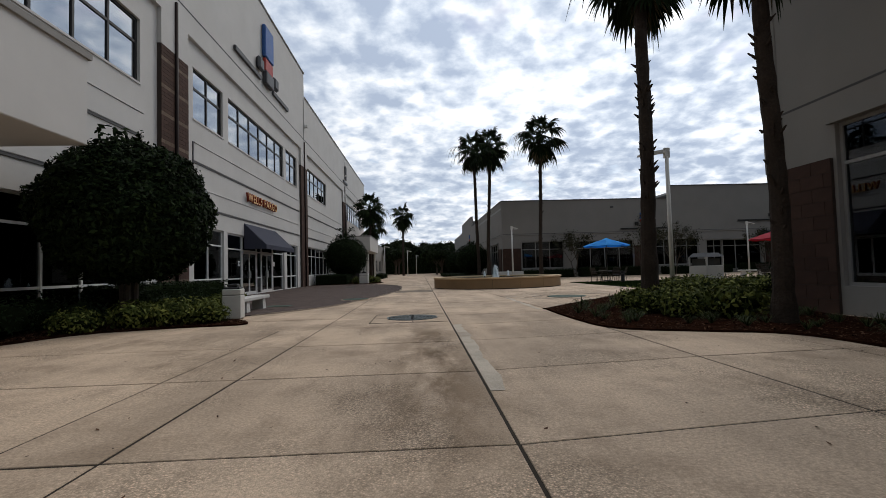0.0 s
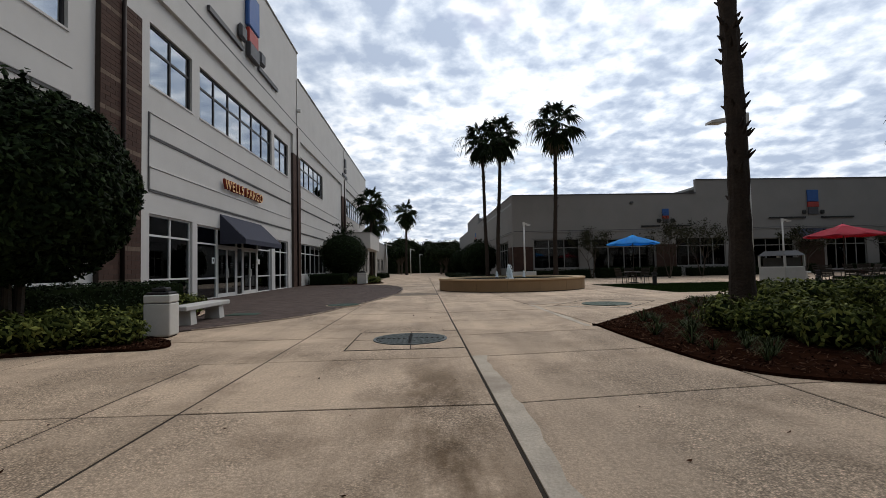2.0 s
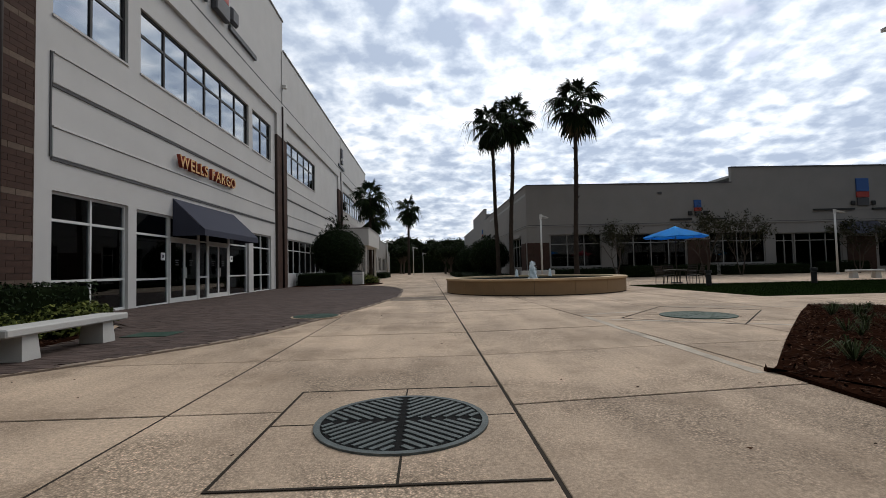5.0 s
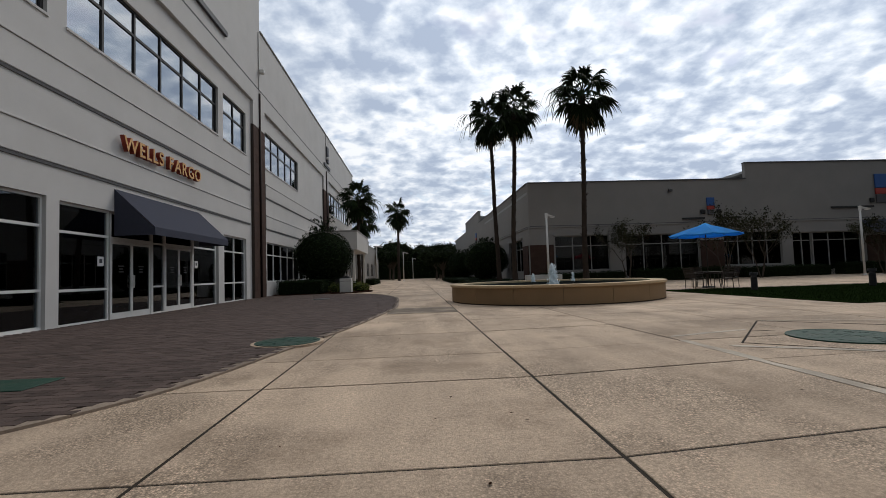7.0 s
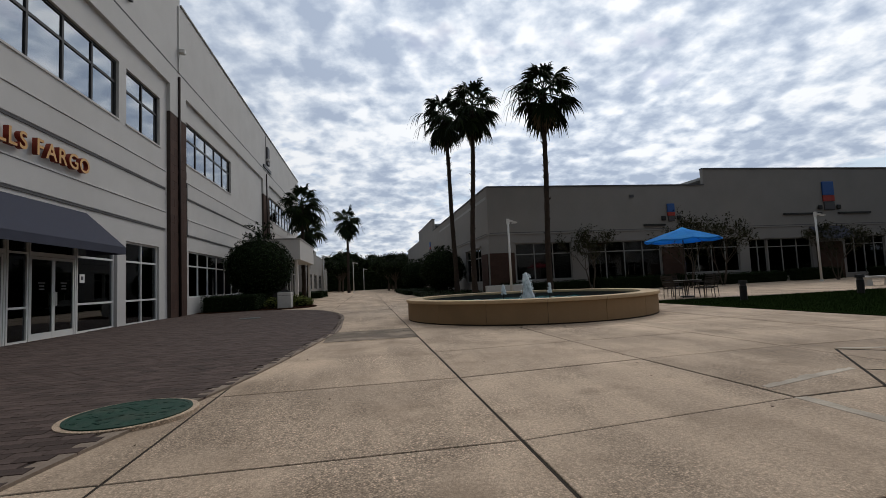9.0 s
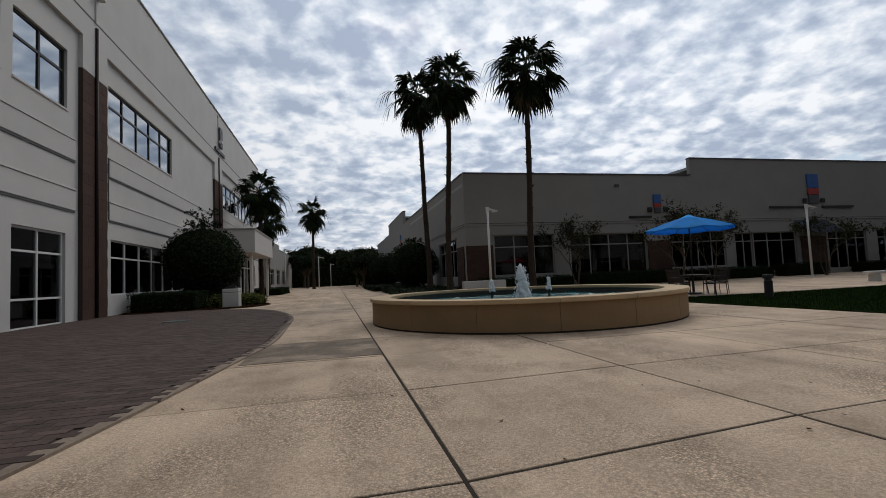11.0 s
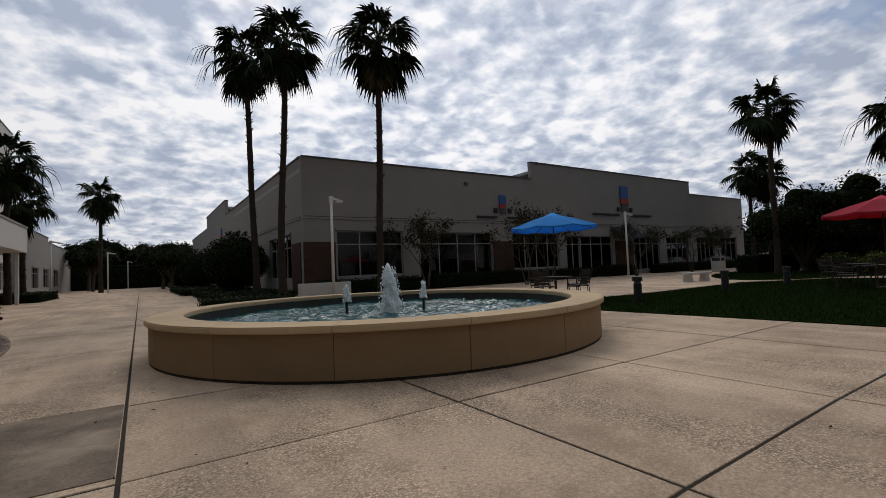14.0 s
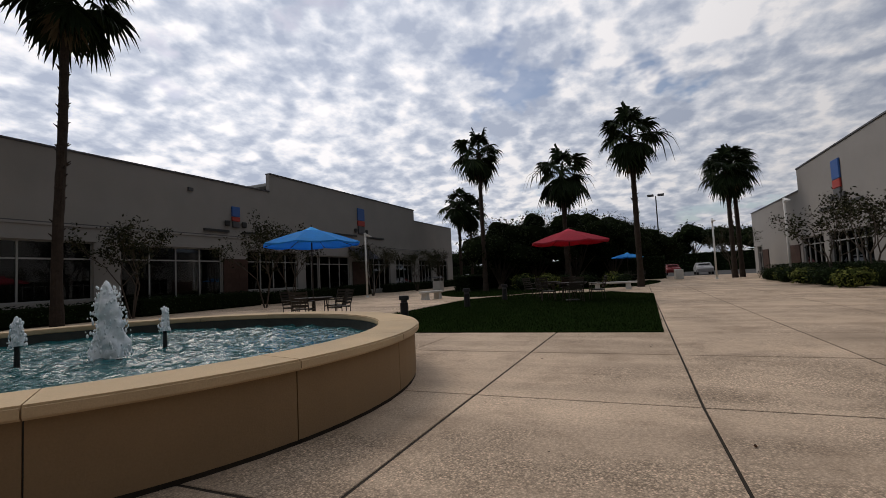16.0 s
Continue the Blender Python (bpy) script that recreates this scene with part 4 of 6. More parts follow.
FOAM = material("white_water", (0.80, 0.84, 0.86), 0.25, 0.05, 10, 0.3, 40)


# ---- palms ----
def fan_frond(seed, rise, kind="green"):
    """One fan leaf that leaves the crown at the rise (degrees), arches over and hangs its tips straight down; it reaches along +x."""
    rnd = random.Random(seed)
    bm = bmesh.new()
    el = radians(rise)
    stalk = 0.50 if kind == "green" else 0.62
    pts, p, e = [Vector((0, 0, 0))], Vector((0, 0, 0)), el
    for _ in range(4):
        p = p + Vector((math.cos(e), 0, math.sin(e))) * stalk / 4
        pts.append(p.copy())
        e -= 0.10 if math.cos(el) > 0.3 else 0.03
    tube(bm, pts, [0.020, 0.016, 0.013, 0.011, 0.009], 4)
    ax = Vector((math.cos(e), 0, math.sin(e)))
    roll = rnd.uniform(-0.6, 0.6)
    lat = Vector((0, math.cos(roll), math.sin(roll)))
    lat = (lat - ax * lat.dot(ax)).normalized()
    nor = ax.cross(lat).normalized()
    if nor.z < 0:
        nor = -nor
    n = 25 if kind == "green" else 9
    step = radians(250) / (n - 1)
    for i in range(n):
        a = -radians(125) + step * i + rnd.uniform(-0.04, 0.04)
        seg = (0.46 + 0.12 * math.cos(a)) * rnd.uniform(0.82, 1.1)
        d = (ax * math.cos(a) + lat * math.sin(a) - nor * 0.22 * abs(math.sin(a))).normalized()
        side = d.cross(nor).normalized()
        hang = rnd.uniform(0.5, 1.1)
        prev = None
        cuts = ((0.0, 0.02), (0.28, 0.5), (0.56, 0.85), (0.78, 0.42), (1.0, 0.05)) if kind == "green" else ((0.0, 0.03), (0.35, 0.14), (0.7, 0.13), (0.95, 0.10), (1.2, 0.03))
        for q, wd in cuts:
            w = seg * step * 0.42 * wd
            fall = max(0.0, q - 0.38) ** 1.7 * hang * seg * (1.0 if kind == "green" else 1.3)
            c = pts[-1] + d * seg * (q if q < 0.7 else 0.7 + (q - 0.7) * 0.6) - Vector((0, 0, fall))
            row = (bm.verts.new(c + side * w), bm.verts.new(c - nor * w * 0.5), bm.verts.new(c - side * w))
            if prev:
                bm.faces.new((prev[0], row[0], row[1], prev[1]))
                bm.faces.new((prev[1], row[1], row[2], prev[2]))
            prev = row
    return bm


RISES = (80, 60, 40, 20, 2, -18, -40, -62)
FROND_MESHES = {r: [mesh_of("frond", fan_frond(i + 10 * k, r), FROND) for i in range(2)] for k, r in enumerate(RISES)}
STRAND_MESHES = [mesh_of("dry_frond", fan_frond(90 + i, r, "dry"), FROND) for i, r in enumerate((25, 8, -30))]
DRY_MESHES = [mesh_of("dry_frond", fan_frond(80 + i, r), FROND_DRY) for i, r in enumerate((-68, -78))]


def palm(x, y, top, r=0.2, size=1.25, lean=(0, 0), seed=0, fronds=34, dry=4, label="tall fan palm with dark green crown"):
    rnd = random.Random(seed)
    t = thing("palm_tree", pose(x, y, 0), label, "palm", "plaza palms")
    pts, rad = [], []
    n = 26
    for i in range(n + 1):
        s = i / n
        bend = s ** 1.6
        pts.append((lean[0] * bend + 0.03 * math.sin(s * 9 + seed), lean[1] * bend, top * s))
        flare = 0.35 * math.exp(-s * 14)
        rad.append(r * (1.0 - 0.25 * s + flare) * (1.06 if i % 2 else 0.97))
    bm = tube(bmesh.new(), pts, rad, 12, True, 0.05, rnd)
    # old leaf boots stick out of the bark, thickest under the crown
    for b in range(170):
        s = 1.0 - 0.78 * rnd.random() ** 1.7 if b < 90 else 1.0 - rnd.uniform(0.0, 1.3 / top)
        a = rnd.uniform(0, 6.28)
        k = int(s * n)
        p = Vector(pts[k]).lerp(Vector(pts[min(n, k + 1)]), s * n - k)
        d = Vector((math.cos(a), math.sin(a), 0.9))
        p = p + Vector((math.cos(a), math.sin(a), 0)) * rad[k] * 0.9
        tube(bm, [p, p + d * rnd.uniform(0.06, 0.17) * r / 0.2], [0.045 * r / 0.2, 0.012], 4)
    part("trunk", bm, BARK_PALM, t, "rough grey-brown fibrous trunk")
    tip = Vector(pts[-1])
    for i in range(fronds):
        q = (i + 0.5) / fronds
        rise = min(RISES, key=lambda v: abs(v - (84 - 150 * q + rnd.uniform(-9, 9))))
        az = i * 2.39996 + rnd.uniform(-0.35, 0.35)
        sc = size * rnd.uniform(0.78, 1.12) * (0.9 if rise > 50 or rise < -50 else 1.0)
        m = Matrix.Translation(tip + Vector((0, 0, 0.22 - 0.6 * q))) @ Matrix.Rotation(az, 4, "Z") @ Matrix.Scale(sc, 4)
        share("frond", FROND_MESHES[rise][i % 2], t, m)
    for i in range(2):
        m = Matrix.Translation(tip + Vector((0, 0, -0.1))) @ Matrix.Rotation(rnd.uniform(0, 6.28), 4, "Z") @ Matrix.Scale(size * 1.05, 4)
        share("dry_frond", STRAND_MESHES[i], t, m)
    for i in range(dry):
        m = Matrix.Translation(tip + Vector((0, 0, -0.4))) @ Matrix.Rotation(rnd.uniform(0, 6.28), 4, "Z") @ Matrix.Scale(size * 0.8, 4)
        share("dry_frond", DRY_MESHES[i % 2], t, m)
    return t


def all_palms():
    for i, (x, y, top, r, size, lean) in enumerate([
            (6.35, 47.4, 13.7, 0.17, 1.6, (-0.15, 1.2)), (6.85, 44.0, 12.6, 0.17, 1.55, (0.5, 0.0)), (11.6, 43.0, 13.4, 0.18, 1.7, (0.4, 0.1)),
            (6.7, 13.1, 10.5, 0.205, 1.35, (0.75, 1.25)), (7.05, 8.9, 7.9, 0.165, 1.05, (-0.2, 0.0)),
            (34.5, 33.8, 10.6, 0.18, 1.55, (0.3, 0.1)), (39.0, 28.4, 9.2, 0.19, 1.8, (0.4, 0)), (33.2, 23.1, 9.6, 0.18, 1.6, (-0.4, 0)),
            (51.0, 42.0, 9.6, 0.19, 1.7, (0, 0)), (52.6, 41.2, 9.0, 0.19, 1.7, (0, 0)), (46.3, 15.9, 9.2, 0.19, 1.6, (0.1, 0)), (47.3, 15.2, 9.7, 0.19, 1.6, (0, 0.1)),
            (-6.2, 62.5, 9.5, 0.2, 1.7, (0, 0)), (-6.6, 70.0, 7.8, 0.2, 1.6, (0, 0)), (-2.9, 92.0, 12.0, 0.22, 2.0, (0, 0))]):
        palm(x, y, top, r, size * 1.5, lean, seed=i + 1, fronds=27, dry=2)



# ---- planting ----
def edge_distance(x, y, poly):
    best = 1e9
    for (xa, ya), (xb, yb) in zip(poly, poly[1:] + poly[:1]):
        dx, dy = xb - xa, yb - ya
        t = max(0.0, min(1.0, ((x - xa) * dx + (y - ya) * dy) / (dx * dx + dy * dy + 1e-9)))
        best = min(best, math.hypot(x - xa - dx * t, y - ya - dy * t))
    return best


def lumpy(bm, cx, cy, cz, rx, ry, rz, seed, amount=0.12, sub=3):
    """A near-black inner core that paints the shade inside a leafy mass."""
    r = bmesh.ops.create_icosphere(bm, subdivisions=sub, radius=1)
    for v in r["verts"]:
        k = 1 + amount * noise.noise(v.co * 2.3 + Vector((seed, seed * 1.7, 0)))
        v.co = Vector((cx + v.co.x * rx * k, cy + v.co.y * ry * k, max(0.02, cz + v.co.z * rz * k)))
    return bm


def leafy_ball(cx, cy, cz, rx, ry, rz, count, size, rnd, shell=0.22, seed=0.0, ragged=0.13):
    pts, nor = [], []
    for _ in range(count):
        d = Vector((rnd.gauss(0, 1), rnd.gauss(0, 1), rnd.gauss(0, 1))).normalized()
        k = 1 + ragged * noise.noise(d * 2.3 + Vector((seed, seed * 1.7, 0))) + ragged * 0.6 * noise.noise(d * 7 + Vector((seed, 0, 3)))
        k *= 1 - shell * rnd.random() ** 2 + rnd.gauss(0, 0.012)
        p = (cx + d.x * rx * k, cy + d.y * ry * k, cz + d.z * rz * k)
        if p[2] < 0.03:
            continue
        pts.append(p)
        nor.append(d)
    return leaf_quads(pts, size, rnd, nor, 0.5)


def round_tree(x, y, r, cz, seed, leaves, size, sprigs=26, topknot=0, label="clipped round holly tree with dense dark leaves"):
    rnd = random.Random(seed)
    t = thing("topiary_tree", pose(x, y, 0), label, "tree", "clipped round trees")
    bm = bmesh.new()
    for k in range(4):
        a = k * 1.7
        tube(bm, [(0.12 * math.cos(a), 0.12 * math.sin(a), 0), (0.18 * math.cos(a), 0.18 * math.sin(a), cz * 0.4), (0.5 * math.cos(a), 0.5 * math.sin(a), cz * 0.85)], [0.075, 0.06, 0.04], 7)
    part("trunk", bm, BARK, t)
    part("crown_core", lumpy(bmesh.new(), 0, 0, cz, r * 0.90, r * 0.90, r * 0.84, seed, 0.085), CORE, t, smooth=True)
    v, f = leafy_ball(0, 0, cz, r, r, r * 0.93, leaves, size, rnd, 0.14, seed, 0.11)
    for _ in range(sprigs):
        a, s = rnd.uniform(0, 6.28), rnd.random() ** 0.5 * 0.45
        base = Vector((math.cos(a) * s * r, math.sin(a) * s * r, cz + r * 0.9))
        for k in range(9):
            p = base + Vector((rnd.gauss(0, 0.06), rnd.gauss(0, 0.06), 0.035 * k * r / 2))
            vv, ff = leaf_quads([p], size * 1.3, rnd)
            n = len(v)
            v += vv
            f += [tuple(i + n for i in q) for q in ff]
    for k in range(topknot):
        a = k * 2.4
        for j in range(26):
            s = j / 25
            p = Vector((math.cos(a) * s * 0.95, math.sin(a) * s * 0.95, cz + r * 0.9 + 0.75 * math.sin(s * 2.0) + 0.1 * (k % 3)))
            vv, ff = leaf_quads([p + Vector((rnd.gauss(0, 0.05), rnd.gauss(0, 0.05), rnd.gauss(0, 0.05)))], size * 1.2, rnd)
            n = len(v)
            v += vv
            f += [tuple(i + n for i in q) for q in ff]
    place_mesh("crown", quads_mesh("crown", v, f, LEAF_DARK), t)
    return t


def shrub_mesh(seed, r, h, count, size, mat):
    rnd = random.Random(seed)
    v, f = leafy_ball(0, 0, h * 0.5, r, r, h * 0.55, count, size, rnd, 0.5, seed, 0.3)
    return quads_mesh("foliage", v, f, mat), mesh_of("shade_lump", lumpy(bmesh.new(), 0, 0, h * 0.42, r * 0.72, r * 0.72, h * 0.42, seed, 0.25, 2), CORE)


SHRUBS = [shrub_mesh(50 + i, 0.55, 0.62, 900, 0.115, LEAF_MID) for i in range(3)]
DARK_SHRUBS = [shrub_mesh(60 + i, 0.6, 0.75, 560, 0.09, LEAF_DARK) for i in range(3)]


def shrub(x, y, scale, kind, k, label, group):
    t = thing("shrub", pose(x, y, 0, 0, 0, k * 77) @ Matrix.Scale(scale, 4), label, "shrub", group)
    fo, st = kind[k % 3]
    share("foliage", fo, t, Matrix.Identity(4))
    # dark lump coloured as the shade inside the shrub
    share("inner_growth", st, t, Matrix.Identity(4))
    return t


def tuft_mesh(seed):
    rnd = random.Random(seed)
    verts, faces = [], []
    for _ in range(46):
        a, L = rnd.uniform(0, 6.28), rnd.uniform(0.2, 0.42)
        d = Vector((math.cos(a), math.sin(a), 0))
        s = Vector((-d.y, d.x, 0)) * 0.006
        out = rnd.uniform(0.5, 1.2)
        p0 = d * rnd.uniform(0, 0.05)
        p1 = p0 + d * L * out * 0.5 + Vector((0, 0, L * 0.62))
        p2 = p0 + d * L * out + Vector((0, 0, L * (0.95 - out * 0.6)))
        k = len(verts)
        verts += [tuple(q) for q in (p0 - s, p0 + s, p1 + s, p1 - s, p2)]
        faces += [(k, k + 1, k + 2, k + 3), (k + 3, k + 2, k + 4)]
    return quads_mesh("tuft", verts, faces, LEAF_TUFT)


TUFTS = [tuft_mesh(i) for i in range(3)]


def planting_bed(name, poly, label):
    bm = poly_sheet(poly, -0.02, 0.035, MULCH, name)
    bed = tagged(part(name, bm, MULCH), label, "planting bed", kind="structure")
    rnd = random.Random(len(poly))
    xs, ys = [p[0] for p in poly], [p[1] for p in poly]
    pts = []
    while len(pts) < 11000:
        x, y = rnd.uniform(min(xs), max(xs)), rnd.uniform(min(ys), max(ys))
        if inside(x, y, poly) and rnd.random() < math.exp(-edge_distance(x, y, poly) * 0.7):
            pts.append((x, y, 0.042 + rnd.random() * 0.015))
    v, f = leaf_quads(pts, 0.075, rnd, [(0, 0, 1)] * len(pts), 0.3, 0.6)
    tagged(place_mesh("bark_chips", quads_mesh("bark_chips", v, f, CHIP), bed), kind="stuff")
    return bed


def hedge(x0, y0, x1, y1, h, seed, label="dark clipped evergreen hedge along the wall", size=0.085, density=150, mat=None):
    rnd = random.Random(seed)
    t = thing("hedge", pose(x0, y0, 0), label, "hedge")
    w, d = x1 - x0, y1 - y0
    bm = bmesh.new()
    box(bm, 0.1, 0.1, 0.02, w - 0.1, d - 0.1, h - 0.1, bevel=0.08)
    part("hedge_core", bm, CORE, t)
    pts, nor = [], []
    n = int(min(60000, density * (w * d + 2 * h * (w + d))))
    for _ in range(n):
        q = rnd.random() * (w * d + h * 2 * (w + d))
        bump = 0.05 * noise.noise(Vector((rnd.random(), 0, 0)))
        if q < w * d:
            x, y = rnd.uniform(0, w), rnd.uniform(0, d)
            z, nn = h - 0.09 * rnd.random() + 0.09 * noise.noise(Vector((x * 1.6, y * 1.6, seed))), (0, 0, 1)
        else:
            a = rnd.random() * 2 * (w + d)
            z = rnd.uniform(0.04, h)
            e = 0.09 * rnd.random() + 0.05 * noise.noise(Vector((a * 1.6, z * 2, seed)))
            x, y, nn = (a, e, (0, -1, 0)) if a < w else (w - e, a - w, (1, 0, 0)) if a < w + d else (a - w - d, d - e, (0, 1, 0)) if a < 2 * w + d else (e, a - 2 * w - d, (-1, 0, 0))
        pts.append((x, y, z))
        nor.append(nn)
    v, f = leaf_quads(pts, size, rnd, nor, 0.5)
    place_mesh("foliage", quads_mesh("foliage", v, f, mat or LEAF_DARK), t)
    return t


def fill_bed_plants():
    rnd = random.Random(21)
    planting_bed("planting_bed_west", BED_LEFT, "mulched planting bed of dark and light shrubs")
    planting_bed("planting_bed_east", BED_RIGHT, "red bark mulch bed with shrubs and grassy tufts")
    # light green shrubs at the rim of the west bed
    for k, (x, y, s) in enumerate([(-4.75, 12.25, 0.85), (-5.45, 12.0, 1.0), (-5.3, 12.85, 0.95), (-6.2, 11.75, 1.0), (-6.15, 12.7, 0.9), (-7.0, 11.0, 0.85), (-6.0, 14.9, 0.8), (-6.1, 16.0, 0.85), (-6.2, 17.2, 0.9), (-6.6, 18.4, 0.9), (-7.2, 19.2, 0.8)]):
        shrub(x, y, s, SHRUBS, k, "light green leafy shrub at the bed's rim", "rim shrubs")
    for k, (x, y, s) in enumerate([(-7.9, 9.6, 0.9), (-8.2, 10.6, 1.1), (-7.5, 11.9, 1.0), (-8.4, 11.8, 1.2), (-7.2, 14.2, 1.0), (-6.9, 13.4, 0.9)]):
        shrub(x, y, s, DARK_SHRUBS, k, "dark green shrub under the clipped tree", "dark shrubs")
    hedge(-8.95, 13.6, -7.4, 19.95, 0.98, 3)
    round_tree(-7.05, 12.95, 1.95, 2.85, 11, 24000, 0.15, 7)
    # east bed: tufts near the rim, shrubs behind
    n, tries, placed = 0, 0, []
    while n < 150 and tries < 12000:
        tries += 1
        x, y = rnd.uniform(3.6, 17), rnd.uniform(3, 21)
        if not inside(x, y, BED_RIGHT):
            continue
        d = edge_distance(x, y, BED_RIGHT)
        if 0.45 < d < 2.3 and all(math.hypot(x - a, y - b) > 0.34 for a, b in placed):
            placed.append((x, y))
            t = thing("grass_tuft", pose(x, y, 0.03, 0, 0, rnd.uniform(0, 360)) @ Matrix.Scale(rnd.uniform(0.55, 0.95), 4), "small grassy border tuft in red mulch", "grass tuft", "border tufts")
            share("clump", TUFTS[n % 3], t, Matrix.Identity(4))
            n += 1
    k, placed, tries = 0, [], 0
    while k < 105 and tries < 8000:
        tries += 1
        x, y = rnd.uniform(3.6, 17), rnd.uniform(5.5, 21)
        if not inside(x, y, BED_RIGHT) or edge_distance(x, y, BED_RIGHT) < 1.95 or all((x > 8.3, y < 12.3)):
            continue
        if all(math.hypot(x - a, y - b) > 0.72 for a, b in placed) and math.hypot(x - 6.8, y - 13.1) > 0.55 and math.hypot(x - 7.05, y - 8.9) > 0.5:
            placed.append((x, y))
            shrub(x, y, rnd.uniform(0.85, 1.15), SHRUBS if rnd.random() < 0.93 else DARK_SHRUBS, k, "leafy green shrub in the mulch bed", "bed shrubs")
            k += 1
    hedge(10.2, 12.2, 16.0, 13.4, 1.0, 6)
    # by the second entrance
    bed = planting_bed("planting_bed_north", smooth_outline([(-9.1, 41.3), (-5.6, 41.5), (-3.6, 42.2), (-3.1, 44.5), (-4.3, 48), (-6, 52.5), (-9.1, 53)], 5), "mulched bed with hedge by the entrance canopy")
    hedge(-8.9, 41.6, -6.0, 44.0, 0.95, 7)
    hedge(-8.9, 44.1, -7.2, 52.5, 0.9, 8)
    round_tree(-6.85, 46.2, 2.1, 2.6, 12, 9000, 0.14, topknot=9, label="clipped round tree with a leafy sprig on top")
    for k, (x, y, s) in enumerate([(-4.0, 44.6, 1.0), (-4.6, 46.5, 1.1), (-5.4, 43.3, 1.0), (-3.9, 45.9, 0.9)]):
        shrub(x, y, s, SHRUBS, k, "light green shrub beside the litter bin", "rim shrubs")


# ---- street furniture ----
def litter_bin(x, y, size, h, rz, label):
    t = thing("litter_bin", pose(x, y, 0, 0, 0, rz), label, "litter bin", "precast litter bins")
    s = size / 2
    bm = boxed(-s, -s, 0.03, s, s, h * 0.80, bevel=0.02)
    part("body", bm, PRECAST, t)
    part("plinth", boxed(-s + 0.03, -s + 0.03, 0, s - 0.03, s - 0.03, 0.029), JOINT, t)
    part("collar", boxed(-s, -s, h * 0.81, s, s, h, bevel=0.02), PRECAST, t)
    part("reveal", boxed(-s + 0.015, -s + 0.015, h * 0.79, s - 0.015, s - 0.015, h * 0.812), GROOVE_SHADOW, t)
    bm = bmesh.new()
    for z0, z1, k in ((h + 0.001, h + 0.05, 0.86), (h + 0.05, h + 0.13, 0.55)):
        box(bm, -s * k, -s * k, z0, s * k, s * k, z1, bevel=0.018)
    lid = part("lid", bm, STEEL_BLACK, t, "black moulded lid")
    part("lid_handle", boxed(-s * 0.2, -0.02, h + 0.131, s * 0.2, 0.02, h + 0.16, bevel=0.008), STEEL_BLACK, lid)
    return t


def hooded_bin(x, y, size, h, rz, label):
    """A white bin whose square hood stands on corner posts over the opening."""
    t = thing("litter_bin", pose(x, y, 0, 0, 0, rz), label, "litter bin", "hooded litter bins")
    s = size / 2
    part("body", boxed(-s, -s, 0, s, s, h * 0.68, bevel=0.02), PRECAST, t)
    for a, b in ((-1, -1), (1, -1), (1, 1), (-1, 1)):
        part("post", boxed(a * s - 0.05 * (a > 0), b * s - 0.05 * (b > 0), h * 0.681, a * s + 0.05 * (a < 0), b * s + 0.05 * (b < 0), h * 0.9), PRECAST, t)
    part("liner", boxed(-s * 0.8, -s * 0.8, h * 0.682, s * 0.8, s * 0.8, h * 0.86), DARK_LINING, t)
    bm = bmesh.new()
    bmesh.ops.create_cone(bm, cap_ends=True, segments=4, radius1=s * 1.45, radius2=s * 1.0, depth=h * 0.1, matrix=Matrix.Translation((0, 0, h * 0.951)) @ Matrix.Rotation(radians(45), 4, "Z"))
    part("hood", bm, LOGO_GREY, t, "low sloped dark hood")
    return t


def bench(x, y, rz, length, label, h=0.47, depth=0.46):
    t = thing("bench", pose(x, y, 0, 0, 0, rz), label, "bench", "precast benches")
    part("seat", boxed(-length / 2, -depth / 2, h - 0.11, length / 2, depth / 2, h, bevel=0.018), PRECAST, t)
    for s in (-1, 1):
        u = s * length * 0.32
        bm = bmesh.new()
        vs = [bm.verts.new((u + a * w, b * d, z)) for z, w, d in ((0, 0.15, depth * 0.42), (h - 0.111, 0.12, depth * 0.36)) for a, b in ((-1, -1), (1, -1), (1, 1), (-1, 1))]
        for q in ((3, 2, 1, 0), (4, 5, 6, 7), (0, 1, 5, 4), (1, 2, 6, 5), (2, 3, 7, 6), (3, 0, 4, 7)):
            bm.faces.new([vs[i] for i in q])
        part("leg", bm, PRECAST, t)
    return t


def lamp_post(x, y, h, rz, arm=0.75, label="white painted lamp post with a flat arm"):
    t = thing("street_lamp", pose(x, y, 0, 0, 0, rz), label, "street lamp", "plaza lamps")
    part("base_collar", disc(bmesh.new(), 0, 0, 0, 0.12, 0.13, 0.11, 16), STEEL_WHITE, t)
    part("pole", tube(bmesh.new(), [(0, 0, 0.1), (0, 0, h)], [0.075, 0.06], 14), STEEL_WHITE, t, smooth=True)
    part("arm_bracket", boxed(-0.09, -0.06, h - 0.32, 0.09, 0.06, h + 0.02, bevel=0.01), STEEL_WHITE, t)
    bm = bmesh.new()
    vs = [bm.verts.new(p) for p in ((0.09, -0.05, h - 0.16), (0.09, 0.05, h - 0.16), (0.09, 0.05, h - 0.03), (0.09, -0.05, h - 0.03),
                                    (arm, -0.14, h - 0.26), (arm, 0.14, h - 0.26), (arm, 0.14, h - 0.2), (arm, -0.14, h - 0.2))]
    for q in ((0, 1, 2, 3), (7, 6, 5, 4), (0, 4, 5, 1), (1, 5, 6, 2), (2, 6, 7, 3), (3, 7, 4, 0)):
        bm.faces.new([vs[i] for i in q])
    bmesh.ops.recalc_face_normals(bm, faces=list(bm.faces))
    part("lamp_head", bm, STEEL_WHITE, t)
    part("lens", boxed(arm - 0.3, -0.08, h - 0.27, arm - 0.05, 0.08, h - 0.235), WHITE_PAPER, t)
    return t


